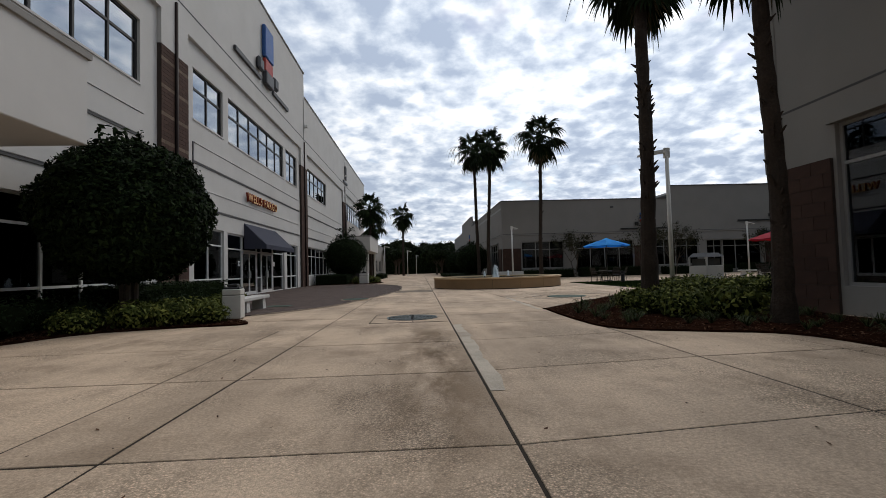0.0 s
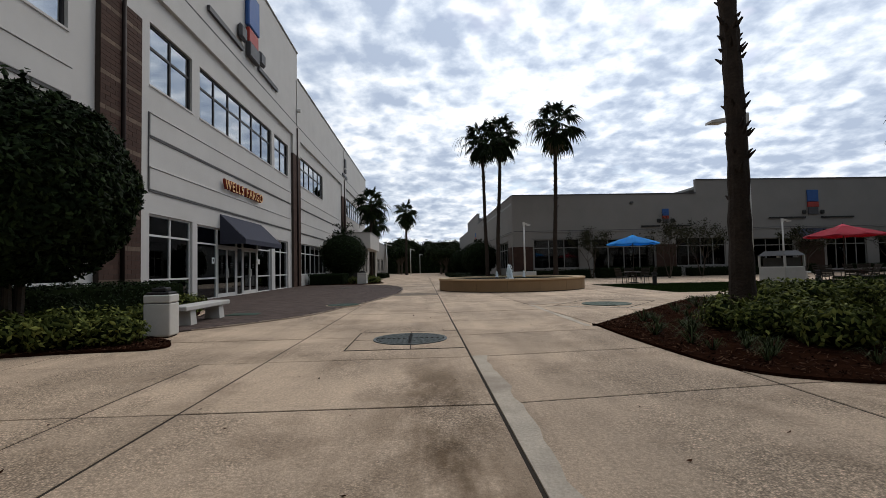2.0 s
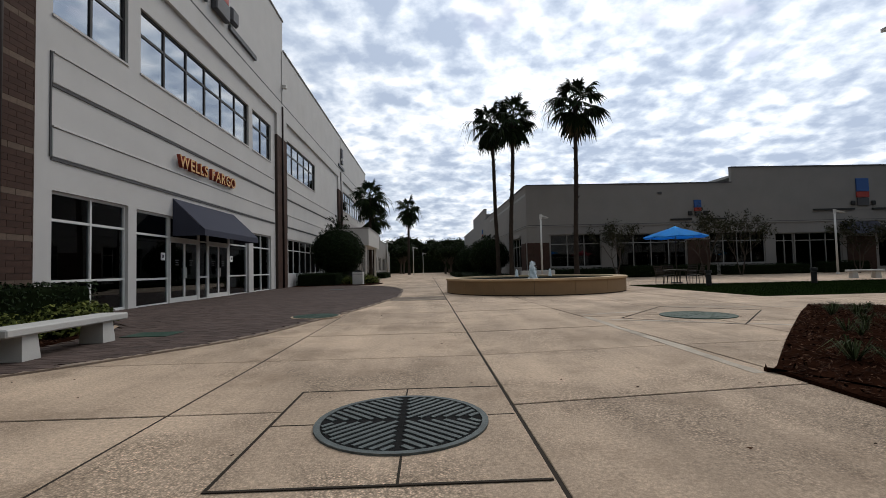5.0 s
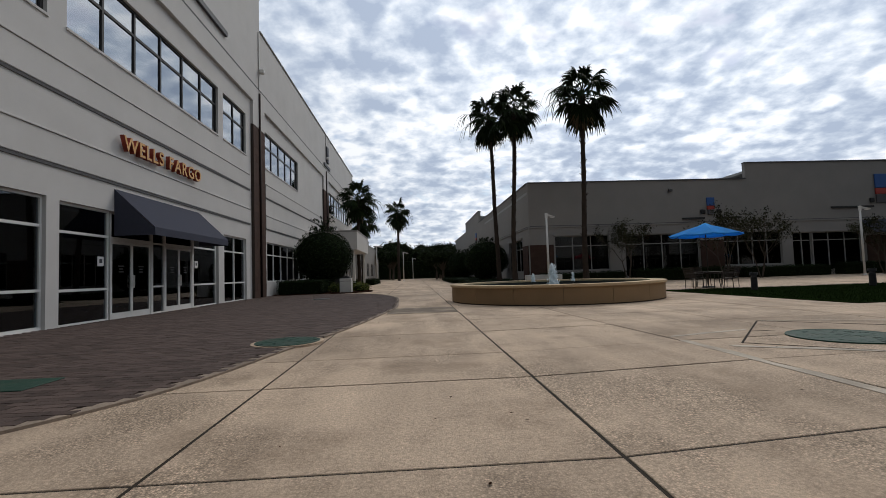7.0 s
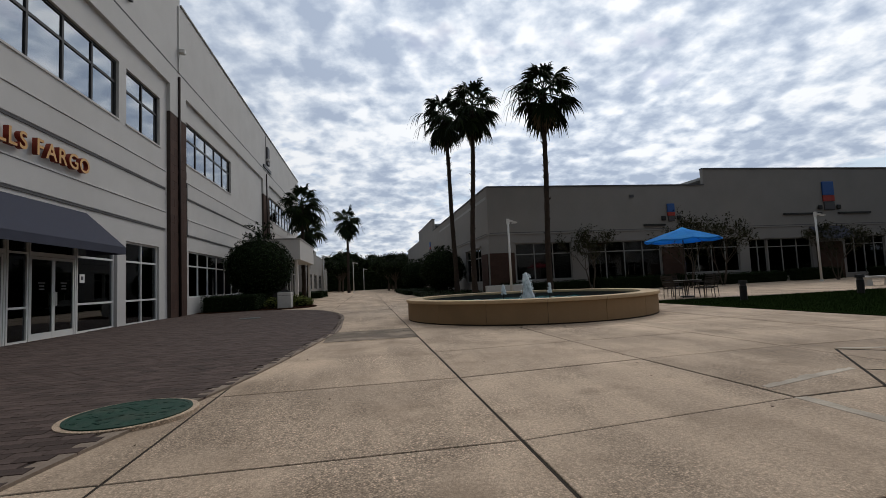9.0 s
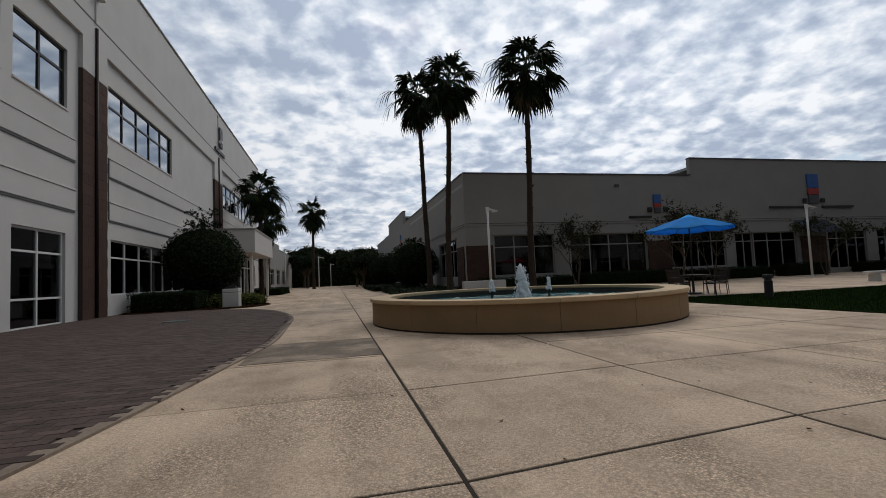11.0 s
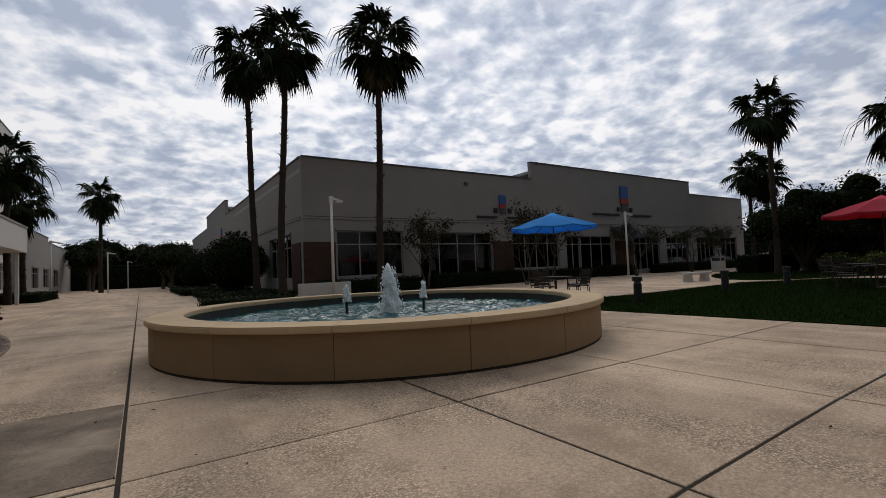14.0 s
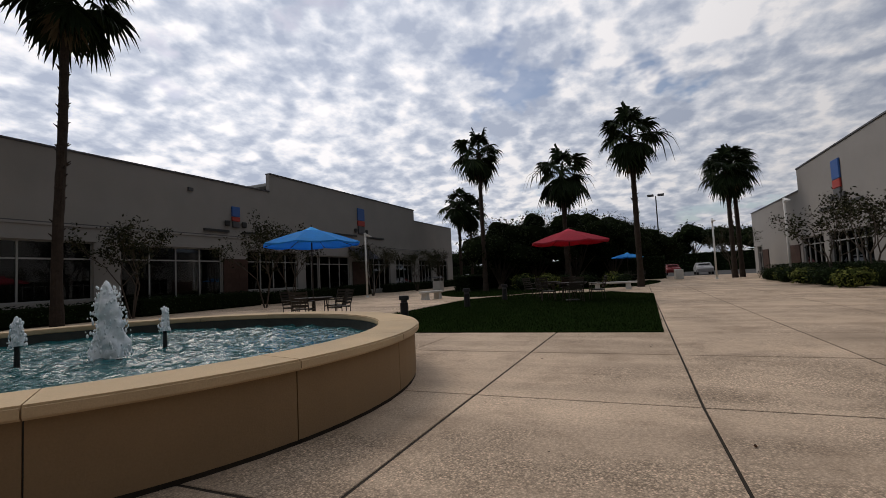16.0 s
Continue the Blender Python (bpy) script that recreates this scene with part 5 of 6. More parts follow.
def bollard(x, y, label="short black round path light in the lawn"):
    t = thing("bollard_light", pose(x, y, 0), label, "bollard", "lawn path lights")
    part("post", disc(bmesh.new(), 0, 0, 0, 0.52, 0.115, 0.115, 16), STEEL_BLACK, t)
    part("lens", disc(bmesh.new(), 0, 0, 0.521, 0.6, 0.095, 0.095, 16), LOGO_GREY, t)
    part("cap", disc(bmesh.new(), 0, 0, 0.601, 0.72, 0.15, 0.135, 16), STEEL_BLACK, t)
    return t


def umbrella(x, y, r, top, eave, mat, label, seed=0):
    t = thing("patio_umbrella", pose(x, y, 0, 0, 0, 22.5 + seed * 13), label, "umbrella", "patio umbrellas")
    part("base_plate", disc(bmesh.new(), 0, 0, 0, 0.06, 0.3, 0.26, 20), STEEL_BLACK, t)
    part("pole", tube(bmesh.new(), [(0, 0, 0.06), (0, 0, top + 0.04)], [0.025, 0.022], 10), STEEL_BROWN, t)
    n = 8
    can = None
    for k in range(n):
        a0, a1 = 2 * math.pi * k / n, 2 * math.pi * (k + 1) / n
        bm = bmesh.new()
        rows = []
        for i in range(6):
            s = 0.16 + 0.84 * i / 5
            row = []
            for j in range(5):
                q = j / 4
                a = a0 + (a1 - a0) * q
                chord = math.cos(math.pi / n) / math.cos((q - 0.5) * 2 * math.pi / n)
                rr = r * s * (chord * 0.75 + 0.25)
                z = top - (top - eave) * (s ** 1.25) - 0.05 * math.sin(math.pi * q) * s
                row.append(bm.verts.new((rr * math.cos(a), rr * math.sin(a), z)))
            rows.append(row)
        for p, q in zip(rows, rows[1:]):
            for j in range(4):
                bm.faces.new((p[j], q[j], q[j + 1], p[j + 1]))
        edge = rows[-1]
        low = [bm.verts.new(v.co - Vector((0, 0, 0.05))) for v in edge]
        for j in range(4):
            bm.faces.new((edge[j], low[j], low[j + 1], edge[j + 1]))
        bmesh.ops.solidify(bm, geom=list(bm.faces), thickness=0.006)
        if can is None:
            can = part("canopy", bm, mat, t)
        else:
            part("canopy_gore", bm, mat, can)
    for k in range(n):
        a = 2 * math.pi * k / n
        part("rib", tube(bmesh.new(), [(0.04 * math.cos(a), 0.04 * math.sin(a), top - 0.06), (r * 0.97 * math.cos(a), r * 0.97 * math.sin(a), eave - 0.03)], [0.012, 0.01], 5), STEEL_BROWN, t)
    bm = bmesh.new()
    bmesh.ops.create_cone(bm, cap_ends=True, segments=8, radius1=r * 0.2, radius2=0.03, depth=0.13, matrix=Matrix.Translation((0, 0, top + 0.0)))
    part("vent_cap", bm, mat, t)
    part("finial", disc(bmesh.new(), 0, 0, top + 0.06, top + 0.13, 0.02, 0.012, 8), STEEL_BROWN, t)
    return t


def patio_table(x, y, label):
    t = thing("patio_table", pose(x, y, 0), label, "table", "patio tables")
    part("tabletop", disc(bmesh.new(), 0, 0, 0.70, 0.735, 0.6, 0.6, 28), STEEL_BROWN, t)
    part("apron", ring_sector(bmesh.new(), 0.5, 0.53, 0.64, 0.699, 0, 6.2831, 28), STEEL_BROWN, t)
    for k in range(4):
        a = math.pi / 4 + k * math.pi / 2
        part("leg", tube(bmesh.new(), [(0.5 * math.cos(a), 0.5 * math.sin(a), 0.0), (0.4 * math.cos(a), 0.4 * math.sin(a), 0.66)], [0.018, 0.018], 7), STEEL_BROWN, t)
    return t


def patio_chair(label):
    t = thing("patio_chair", pose(0, 0, 0), label, "chair", "patio chairs")
    for k in range(5):
        part("seat_slat", boxed(-0.25, -0.24 + k * 0.1, 0.42, 0.25, -0.16 + k * 0.1, 0.44), STEEL_BROWN, t)
    for k in range(5):
        z, yy = 0.5 + k * 0.096, 0.25 + k * 0.029
        part("back_slat", boxed(-0.24, yy, z, 0.24, yy + 0.018, z + 0.07), STEEL_BROWN, t)
    for sx in (-0.26, 0.26):
        part("back_post", tube(bmesh.new(), [(sx, 0.27, 0.0), (sx, 0.24, 0.43), (sx, 0.41, 0.98)], [0.016] * 3, 6), STEEL_BROWN, t)
        part("front_leg", tube(bmesh.new(), [(sx, -0.26, 0.0), (sx, -0.24, 0.65)], [0.016] * 2, 6), STEEL_BROWN, t)
        part("armrest", boxed(sx - 0.03, -0.27, 0.65, sx + 0.03, 0.3, 0.675, bevel=0.006), STEEL_BROWN, t)
        part("seat_rail", boxed(sx - 0.012, -0.24, 0.39, sx + 0.012, 0.25, 0.419), STEEL_BROWN, t)
    return t


def patio_set(x, y, master, spins, dist=0.95):
    patio_table(x, y, "round bronze metal patio table under an umbrella")
    for a in spins:
        ra = radians(a)
        copy_thing(master, pose(x + dist * math.cos(ra), y + dist * math.sin(ra), 0, 0, 0, a - 90))


def furniture():
    litter_bin(-4.56, 13.25, 0.46, 0.80, 8, "square precast concrete litter bin with black lid")
    bench(-5.0, 15.72, 91, 2.35, "pale precast concrete backless bench on brick paving")
    litter_bin(-4.75, 43.1, 0.75, 0.95, 0, "white square litter bin beside the round tree")
    hooded_bin(11.4, 18.0, 0.84, 1.5, 15, "white square litter bin with a hood")
    hooded_bin(42.0, 41.0, 0.8, 1.3, 0, "white square litter bin with a hood")
    bench(25.0, 33.9, -15, 1.7, "pale concrete bench at the lawn's edge")
    bench(29.6, 24.6, 96, 2.6, "pale concrete bench beside the lawn")
    for x, y in ((13.15, 29.3), (18.0, 29.2), (22.2, 28.9)):
        bollard(x, y)
    lamp_post(8.82, 42.4, 4.86, 0, 0.55)
    lamp_post(30.6, 41.7, 4.76, 0, 0.7)
    lamp_post(8.74, 15.66, 5.0, 180, 0.95)
    lamp_post(34.4, 15.0, 4.9, 180, 0.75)
    lamp_post(43.5, 17.6, 4.8, 180, 0.8)
    lamp_post(-4.9, 70.0, 4.8, 0, 0.8)
    lamp_post(-2.0, 88.0, 4.8, 0, 0.8)
    lamp_post(-0.6, 118.0, 4.8, 0, 0.8)
    master = patio_chair("bronze metal slatted patio armchair")
    master.matrix_basis = pose(13.66 + 0.95 * math.cos(radians(200)), 32.9 + 0.95 * math.sin(radians(200)), 0, 0, 0, 110)
    patio_set(13.66, 32.9, master, (275, 350, 80))
    patio_set(20.66, 25.65, master, (15, 105, 195, 285))
    patio_set(23.6, 27.2, master, (60, 180, 300))
    umbrella(13.66, 32.9, 1.58, 2.98, 2.5, CANVAS_BLUE, "open bright blue patio umbrella")
    umbrella(20.66, 25.65, 1.58, 2.85, 2.38, CANVAS_RED, "open red patio umbrella over a table", 1)
    umbrella(41.0, 24.0, 1.2, 2.4, 2.1, CANVAS_BLUE, "open blue patio umbrella beyond the lawn", 2)
    patio_set(41.0, 24.0, master, (60, 180, 300))


# ---- covers, patches and pavers in the ground ----
def round_cover(x, y, r, mat, label, grate=False):
    t = thing("manhole_cover", pose(x, y, 0), label, "manhole cover", "ground covers")
    part("frame_ring", ring_sector(bmesh.new(), r * 0.93, r, -0.02, 0.012, 0, 6.2831, 40), mat, t)
    if grate:
        # flat black disc paints the shade of the hollow below the bars
        part("pit", disc(bmesh.new(), 0, 0, 0.002, 0.006, r * 0.93, sides=40), PIT, t)
        # four quarters of slanting bars
        for q in range(4):
            bm = bmesh.new()
            rot = Matrix.Rotation(q * math.pi / 2, 4, "Z")
            for k in range(-9, 10):
                off = k * r * 0.105
                pts = []
                for s in range(40):
                    u = -r + 2 * r * s / 39
                    px, py = (u + off) * 0.7071, (u - off) * 0.7071
                    if px > 0.02 and py > 0.02 and math.hypot(px, py) < r * 0.92:
                        pts.append((px, py))
                if len(pts) > 1:
                    (xa, ya), (xb, yb) = pts[0], pts[-1]
                    b2 = bmesh.new()
                    w = r * 0.028
                    vs = [b2.verts.new((px + sx * 0.7071 * w, py - sx * 0.7071 * w, z)) for z in (0.006, 0.013) for px, py, sx in ((xa, ya, -1), (xa, ya, 1), (xb, yb, 1), (xb, yb, -1))]
                    for f in ((3, 2, 1, 0), (4, 5, 6, 7), (0, 1, 5, 4), (1, 2, 6, 5), (2, 3, 7, 6), (3, 0, 4, 7)):
                        b2.faces.new([vs[i] for i in f])
                    b2.transform(rot)
                    bmesh.ops.recalc_face_normals(b2, faces=list(b2.faces))
                    merge(bm, b2)
            part("grate_quarter", bm, mat, t)
    else:
        part("plate", disc(bmesh.new(), 0, 0, 0.002, 0.010, r * 0.925, sides=40), mat, t)
        bm = bmesh.new()
        rnd = random.Random(int(x * 10))
        for _ in range(70):
            a, d = rnd.uniform(0, 6.28), r * 0.86 * math.sqrt(rnd.random())
            box(bm, d * math.cos(a) - 0.02, d * math.sin(a) - 0.02, 0.0101, d * math.cos(a) + 0.02, d * math.sin(a) + 0.02, 0.013)
        tagged(part("stud_relief", bm, mat, t), kind="stuff")
    return t


def ground_details():
    pad = tagged(part("drain_pad", boxed(-0.76, 11.15, 0.002, 1.0, 13.0, 0.006), CONCRETE), "pale square concrete pad round a drain", "pavement", kind="structure")
    for x0, y0, x1, y1 in ((-0.76, 11.13, 1.0, 11.15), (-0.76, 13.0, 1.0, 13.02), (-0.78, 11.13, -0.76, 13.02), (-0.76, 12.1, -0.46, 12.112), (0.165, 12.75, 0.177, 13.0), (0.19, 11.15, 0.205, 11.5), (0.8, 12.2, 1.0, 12.212)):
        part("pad_joint", boxed(x0, y0, 0.003, x1, y1, 0.0085), JOINT, pad)
    round_cover(0.17, 12.12, 0.62, IRON, "round cast-iron drain grate with slanting slots", True).location.z = 0.009
    round_cover(5.95, 18.15, 0.72, IRON_GREEN, "round green painted cast cover set in concrete").location.z = 0.004
    round_cover(-2.27, 19.75, 0.52, IRON_GREEN, "round green painted cover at the edge of the pavers").location.z = 0.036
    rim = tagged(part("cover_surround", ring_sector(bmesh.new(), 0.521, 0.575, 0.002, 0.038, 0, 6.2831, 40), CONCRETE), "thin concrete ring round a green cover", "pavement", kind="structure")
    rim.location = (-2.27, 19.75, 0)
    cx, cy, hw, hd, jw = 6.03, 18.42, 1.47, 1.06, 0.014
    turn = pose(cx, cy, 0, 0, 0, -41)
    frame_joint = tagged(part("cutout_joint", boxed(-hd, -hw, 0.001, -hd + 2 * jw, hw, 0.0055), JOINT), "dark cut joint round a green cover", "pavement", kind="structure")
    frame_joint.matrix_basis = turn
    for x0, y0, x1, y1 in ((-hd + 2 * jw, -hw, hd, -hw + jw), (-hd + 2 * jw, hw - jw, hd, hw), (hd, -hw, hd + 2 * jw, hw), (-hd, -0.01, -0.73, 0.01)):
        part("joint_side", boxed(x0, y0, 0.001, x1, y1, 0.0055), JOINT, frame_joint)
    round_cover(-4.66, 34.4, 0.4, IRON, "small dark iron cover in the pavers").location.z = 0.034
    g = tagged(part("valve_cover", boxed(-4.95, 16.9, 0.03, -4.15, 17.5, 0.042, bevel=0.006), IRON_GREEN), "rectangular green painted valve box cover", "ground cover")
    tagged(part("concrete_patch", boxed(-0.95, 24.72, 0.002, 1.01, 26.72, 0.008), CONCRETE_PATCH), "dark grey concrete infill patch", "pavement", kind="structure")
    rs = random.Random(31)
    for x0, x1, y0, y1, w in ((1.045, 1.045, 5.2, 10.5, 0.27), (4.0, 6.6, 17.75, 16.3, 0.2), (3.72, 5.2, 18.75, 19.15, 0.14), (6.3, 9.8, 20.2, 19.0, 0.12), (3.55, 3.62, 13.2, 18.4, 0.2)):
        edge_a, edge_b, n = [], [], 26
        for k in range(n + 1):
            t = k / n
            px, py = x0 + (x1 - x0) * t, y0 + (y1 - y0) * t
            wob = w * (0.7 + 0.3 * noise.noise(Vector((t * 5, w * 40, 2)))) + rs.uniform(-0.02, 0.02)
            steep = abs(y1 - y0) > abs(x1 - x0)
            edge_a.append((px, py))
            edge_b.append((px + wob, py) if steep else (px, py + wob))
        tagged(part("repair_smear", poly_sheet(edge_a + edge_b[::-1], 0.002, 0.0045, CONCRETE_PALE, "repair_smear"), CONCRETE_PALE), "ragged pale cement smear along a joint", "pavement", kind="structure")
    # fallen leaves
    rnd = random.Random(9)
    pts = [(rnd.uniform(-5, 13), rnd.uniform(2, 31), 0.012) for _ in range(420)]
    v, f = leaf_quads(pts, 0.042, rnd, [(0, 0, 1)] * len(pts), 0.5, 2.5)
    tagged(place_mesh("fallen_leaves", quads_mesh("fallen_leaves", v, f, CHIP)), "scattered small dry brown leaves on concrete", "leaf litter", kind="stuff")


def paver_field():
    base = tagged(part("paver_apron", poly_sheet(PAVERS, -0.03, 0.016, PAVER_BED, "paver_apron"), PAVER_BED), "brown brick paver apron with a concrete edge", "pavement", kind="structure")
    # cast edging along the curve
    rnd = random.Random(2)
    n = len(PAVERS)
    bm = bmesh.new()
    for i in range(n):
        (xa, ya), (xb, yb) = PAVERS[i], PAVERS[(i + 1) % n]
        if min(xa, xb) < -5.0 or min(ya, yb) < 13.9:
            continue
        dx, dy = xb - xa, yb - ya
        L = math.hypot(dx, dy) + 1e-9
        nx, ny = -dy / L * 0.14, dx / L * 0.14
        vs = [bm.verts.new(p) for z in (-0.02, 0.026) for p in ((xa - nx * 0.1, ya - ny * 0.1, z), (xb - nx * 0.1, yb - ny * 0.1, z), (xb + nx, yb + ny, z), (xa + nx, ya + ny, z))]
        for q in ((3, 2, 1, 0), (4, 5, 6, 7), (0, 1, 5, 4), (1, 2, 6, 5), (2, 3, 7, 6), (3, 0, 4, 7)):
            bm.faces.new([vs[k] for k in q])
    bmesh.ops.recalc_face_normals(bm, faces=list(bm.faces))
    part("edging", bm, EDGING, base)
    # bricks laid along the walk in stretcher bond
    Lb, Wb, g = 0.24, 0.12, 0.008
    near, verts, faces = 0, [], []
    me = mesh_of("paver", boxed(-Lb / 2 + g / 2, -Wb / 2 + g / 2, 0, Lb / 2 - g / 2, Wb / 2 - g / 2, 0.02), PAVER)
    rows = int(28 / Wb)
    for r in range(rows):
        y = 13.6 + r * Wb
        k0 = Lb / 2 if r % 2 else 0
        for c in range(int(9 / Lb) + 1):
            x = -9.1 + c * Lb + k0
            if not inside(x, y, PAVERS) or edge_distance(x, y, PAVERS) < 0.10:
                continue
            z = 0.010 + rnd.uniform(-0.0015, 0.0015)
            if 17.0 < y < 20.2 and -3.9 < x and near < 290:
                share("paver", me, base, pose(x, y, z))
                near += 1
                continue
            k = len(verts)
            a, b = Lb / 2 - g / 2, Wb / 2 - g / 2
            verts += [(x - a, y - b, z), (x + a, y - b, z), (x + a, y + b, z), (x - a, y + b, z), (x - a, y - b, z + 0.02), (x + a, y - b, z + 0.02), (x + a, y + b, z + 0.02), (x - a, y + b, z + 0.02)]
            faces += [tuple(k + i for i in q) for q in ((4, 5, 6, 7), (0, 1, 5, 4), (1, 2, 6, 5), (2, 3, 7, 6), (3, 0, 4, 7))]
    tagged(place_mesh("paver_field", quads_mesh("paver_field", verts, faces, PAVER_JOINED), base), kind="stuff")


def paver_joined_material():
    m = PAVER.copy()
    m.name = "brick_paver_field"
    nt = m.node_tree
    geo = nt.nodes.new("ShaderNodeNewGeometry")
    for l in list(nt.links):
        if l.from_node.type == "OBJECT_INFO":
            nt.links.new(geo.outputs["Random Per Island"], l.to_socket)
    return m


PAVER_JOINED = paver_joined_material()


def lawns():
    for k, poly in enumerate((LAWN_EDGE, LAWN_FAR)):
        lawn = tagged(part("lawn", poly_sheet(poly, -0.02, 0.02, LAWN, "lawn"), LAWN), "short dark green mown lawn", "lawn", kind="structure")
        rnd = random.Random(k)
        xs, ys = [p[0] for p in poly], [p[1] for p in poly]
        verts, faces = [], []
        count = 45000 if k == 0 else 20000
        while len(faces) < count:
            x, y = rnd.uniform(min(xs), max(xs)), rnd.uniform(min(ys), max(ys))
            if not inside(x, y, poly):
                continue
            a, h = rnd.uniform(0, 6.28), rnd.uniform(0.025, 0.06) * (1 if k == 0 else 1.5)
            w = 0.008 * (1 + k)
            lx, ly = rnd.gauss(0, 0.02), rnd.gauss(0, 0.02)
            n = len(verts)
            verts += [(x - w * math.cos(a), y - w * math.sin(a), 0.015), (x + w * math.cos(a), y + w * math.sin(a), 0.015), (x + lx, y + ly, 0.02 + h)]
            faces.append((n, n + 1, n + 2))
        tagged(place_mesh("grass_blades", quads_mesh("grass_blades", verts, faces, BLADE), lawn), kind="stuff")
    tagged(part("lawn_walk", poly_sheet(smooth_outline([(22.5, 31.8), (28.0, 29.5), (30.5, 26.5), (29.5, 23.2), (27.9, 24.5), (27.7, 29.1), (23.5, 31.5)], 4), -0.02, 0.012, CONCRETE, "lawn_walk"), CONCRETE), "pale concrete path round the lawn", "pavement", kind="structure")


# ---- trees of the plaza and beyond ----
def branch_tree(x, y, h, spread, seed, leaves, label="small crape myrtle with bare twigs and few leaves", size=0.12, group="crape myrtles"):
    """A vase-shaped small tree: forking limbs and sparse leaves at the twigs."""
    rnd = random.Random(seed)
    t = thing("small_tree", pose(x, y, 0), label, "tree", group)
    bm, tips = bmesh.new(), []

    def grow(p, d, L, r, depth):
        q = p + d * L
        mid = p + d * L * 0.5 + Vector((rnd.gauss(0, 0.04), rnd.gauss(0, 0.04), 0)) * L
        tube(bm, [p, mid, q], [r, r * 0.85, r * 0.7], 5 if depth else 7, False)
        tips.append(q)
        tips.append(mid)
        if depth < 4:
            for _ in range(2 if depth else 3):
                nd = (d + Vector((rnd.gauss(0, spread), rnd.gauss(0, spread), rnd.uniform(-0.15, 0.3)))).normalized()
                grow(q, nd, L * rnd.uniform(0.6, 0.85), r * 0.62, depth + 1)
    for k in range(3):
        a = k * 2.1 + rnd.random()
        grow(Vector((0.06 * math.cos(a), 0.06 * math.sin(a), 0)), Vector((0.22 * math.cos(a), 0.22 * math.sin(a), 1)).normalized(), h * 0.34, 0.045, 0)
    part("trunk", bm, BARK, t, "slender grey multi-stem trunk")
    pts = [tuple(p + Vector((rnd.gauss(0, 0.16), rnd.gauss(0, 0.16), rnd.gauss(0, 0.14)))) for p in rnd.choices([q for q in tips if q.z > h * 0.45], k=leaves)]
    v, f = leaf_quads(pts, size, rnd, None, 0.5)
    place_mesh("crown", quads_mesh("crown", v, f, LEAF_DRY), t)
    return t


def broad_tree(x, y, r, h, seed, count=2600, size=0.32, label="dense dark broadleaf tree", name="tree", trunk=True, group="background trees"):
    """A spreading tree of several leafy clumps with gaps between."""
    rnd = random.Random(seed)
    t = thing(name, pose(x, y, 0), label, "tree", group)
    bm = bmesh.new()
    verts, faces = [], []
    cbm = bmesh.new()
    base = h * 0.3 if trunk else h * 0.05
    tube(bm, [(0, 0, 0), (0.1, 0, base), (0.0, 0.1, h * 0.6)], [0.05 * r + 0.08, 0.04 * r + 0.06, 0.05], 7)
    for k in range(11):
        a, s = k * 2.39996, math.sqrt((k + 0.4) / 11) * 0.72
        cz = base + (h - base) * (0.45 + 0.32 * (1 - s) + rnd.uniform(-0.14, 0.14))
        c = (r * s * math.cos(a), r * s * math.sin(a), cz)
        rr = r * rnd.uniform(0.34, 0.5)
        tube(bm, [(0, 0, base), (c[0] * 0.6, c[1] * 0.6, cz * 0.8), c], [0.09, 0.05, 0.02], 5, False)
        lumpy(cbm, *c, rr * 0.72, rr * 0.72, rr * 0.6, seed + k, 0.3, 2)
        v, f = leafy_ball(*c, rr, rr, rr * 0.85, count // 11, size, rnd, 0.45, seed + k, 0.35)
        n = len(verts)
        verts += v
        faces += [tuple(i + n for i in q) for q in f]
    part("trunk", bm, BARK, t)
    part("crown_core", cbm, CORE, t)
    place_mesh("crown", quads_mesh("crown", verts, faces, LEAF_TREE), t)
    return t


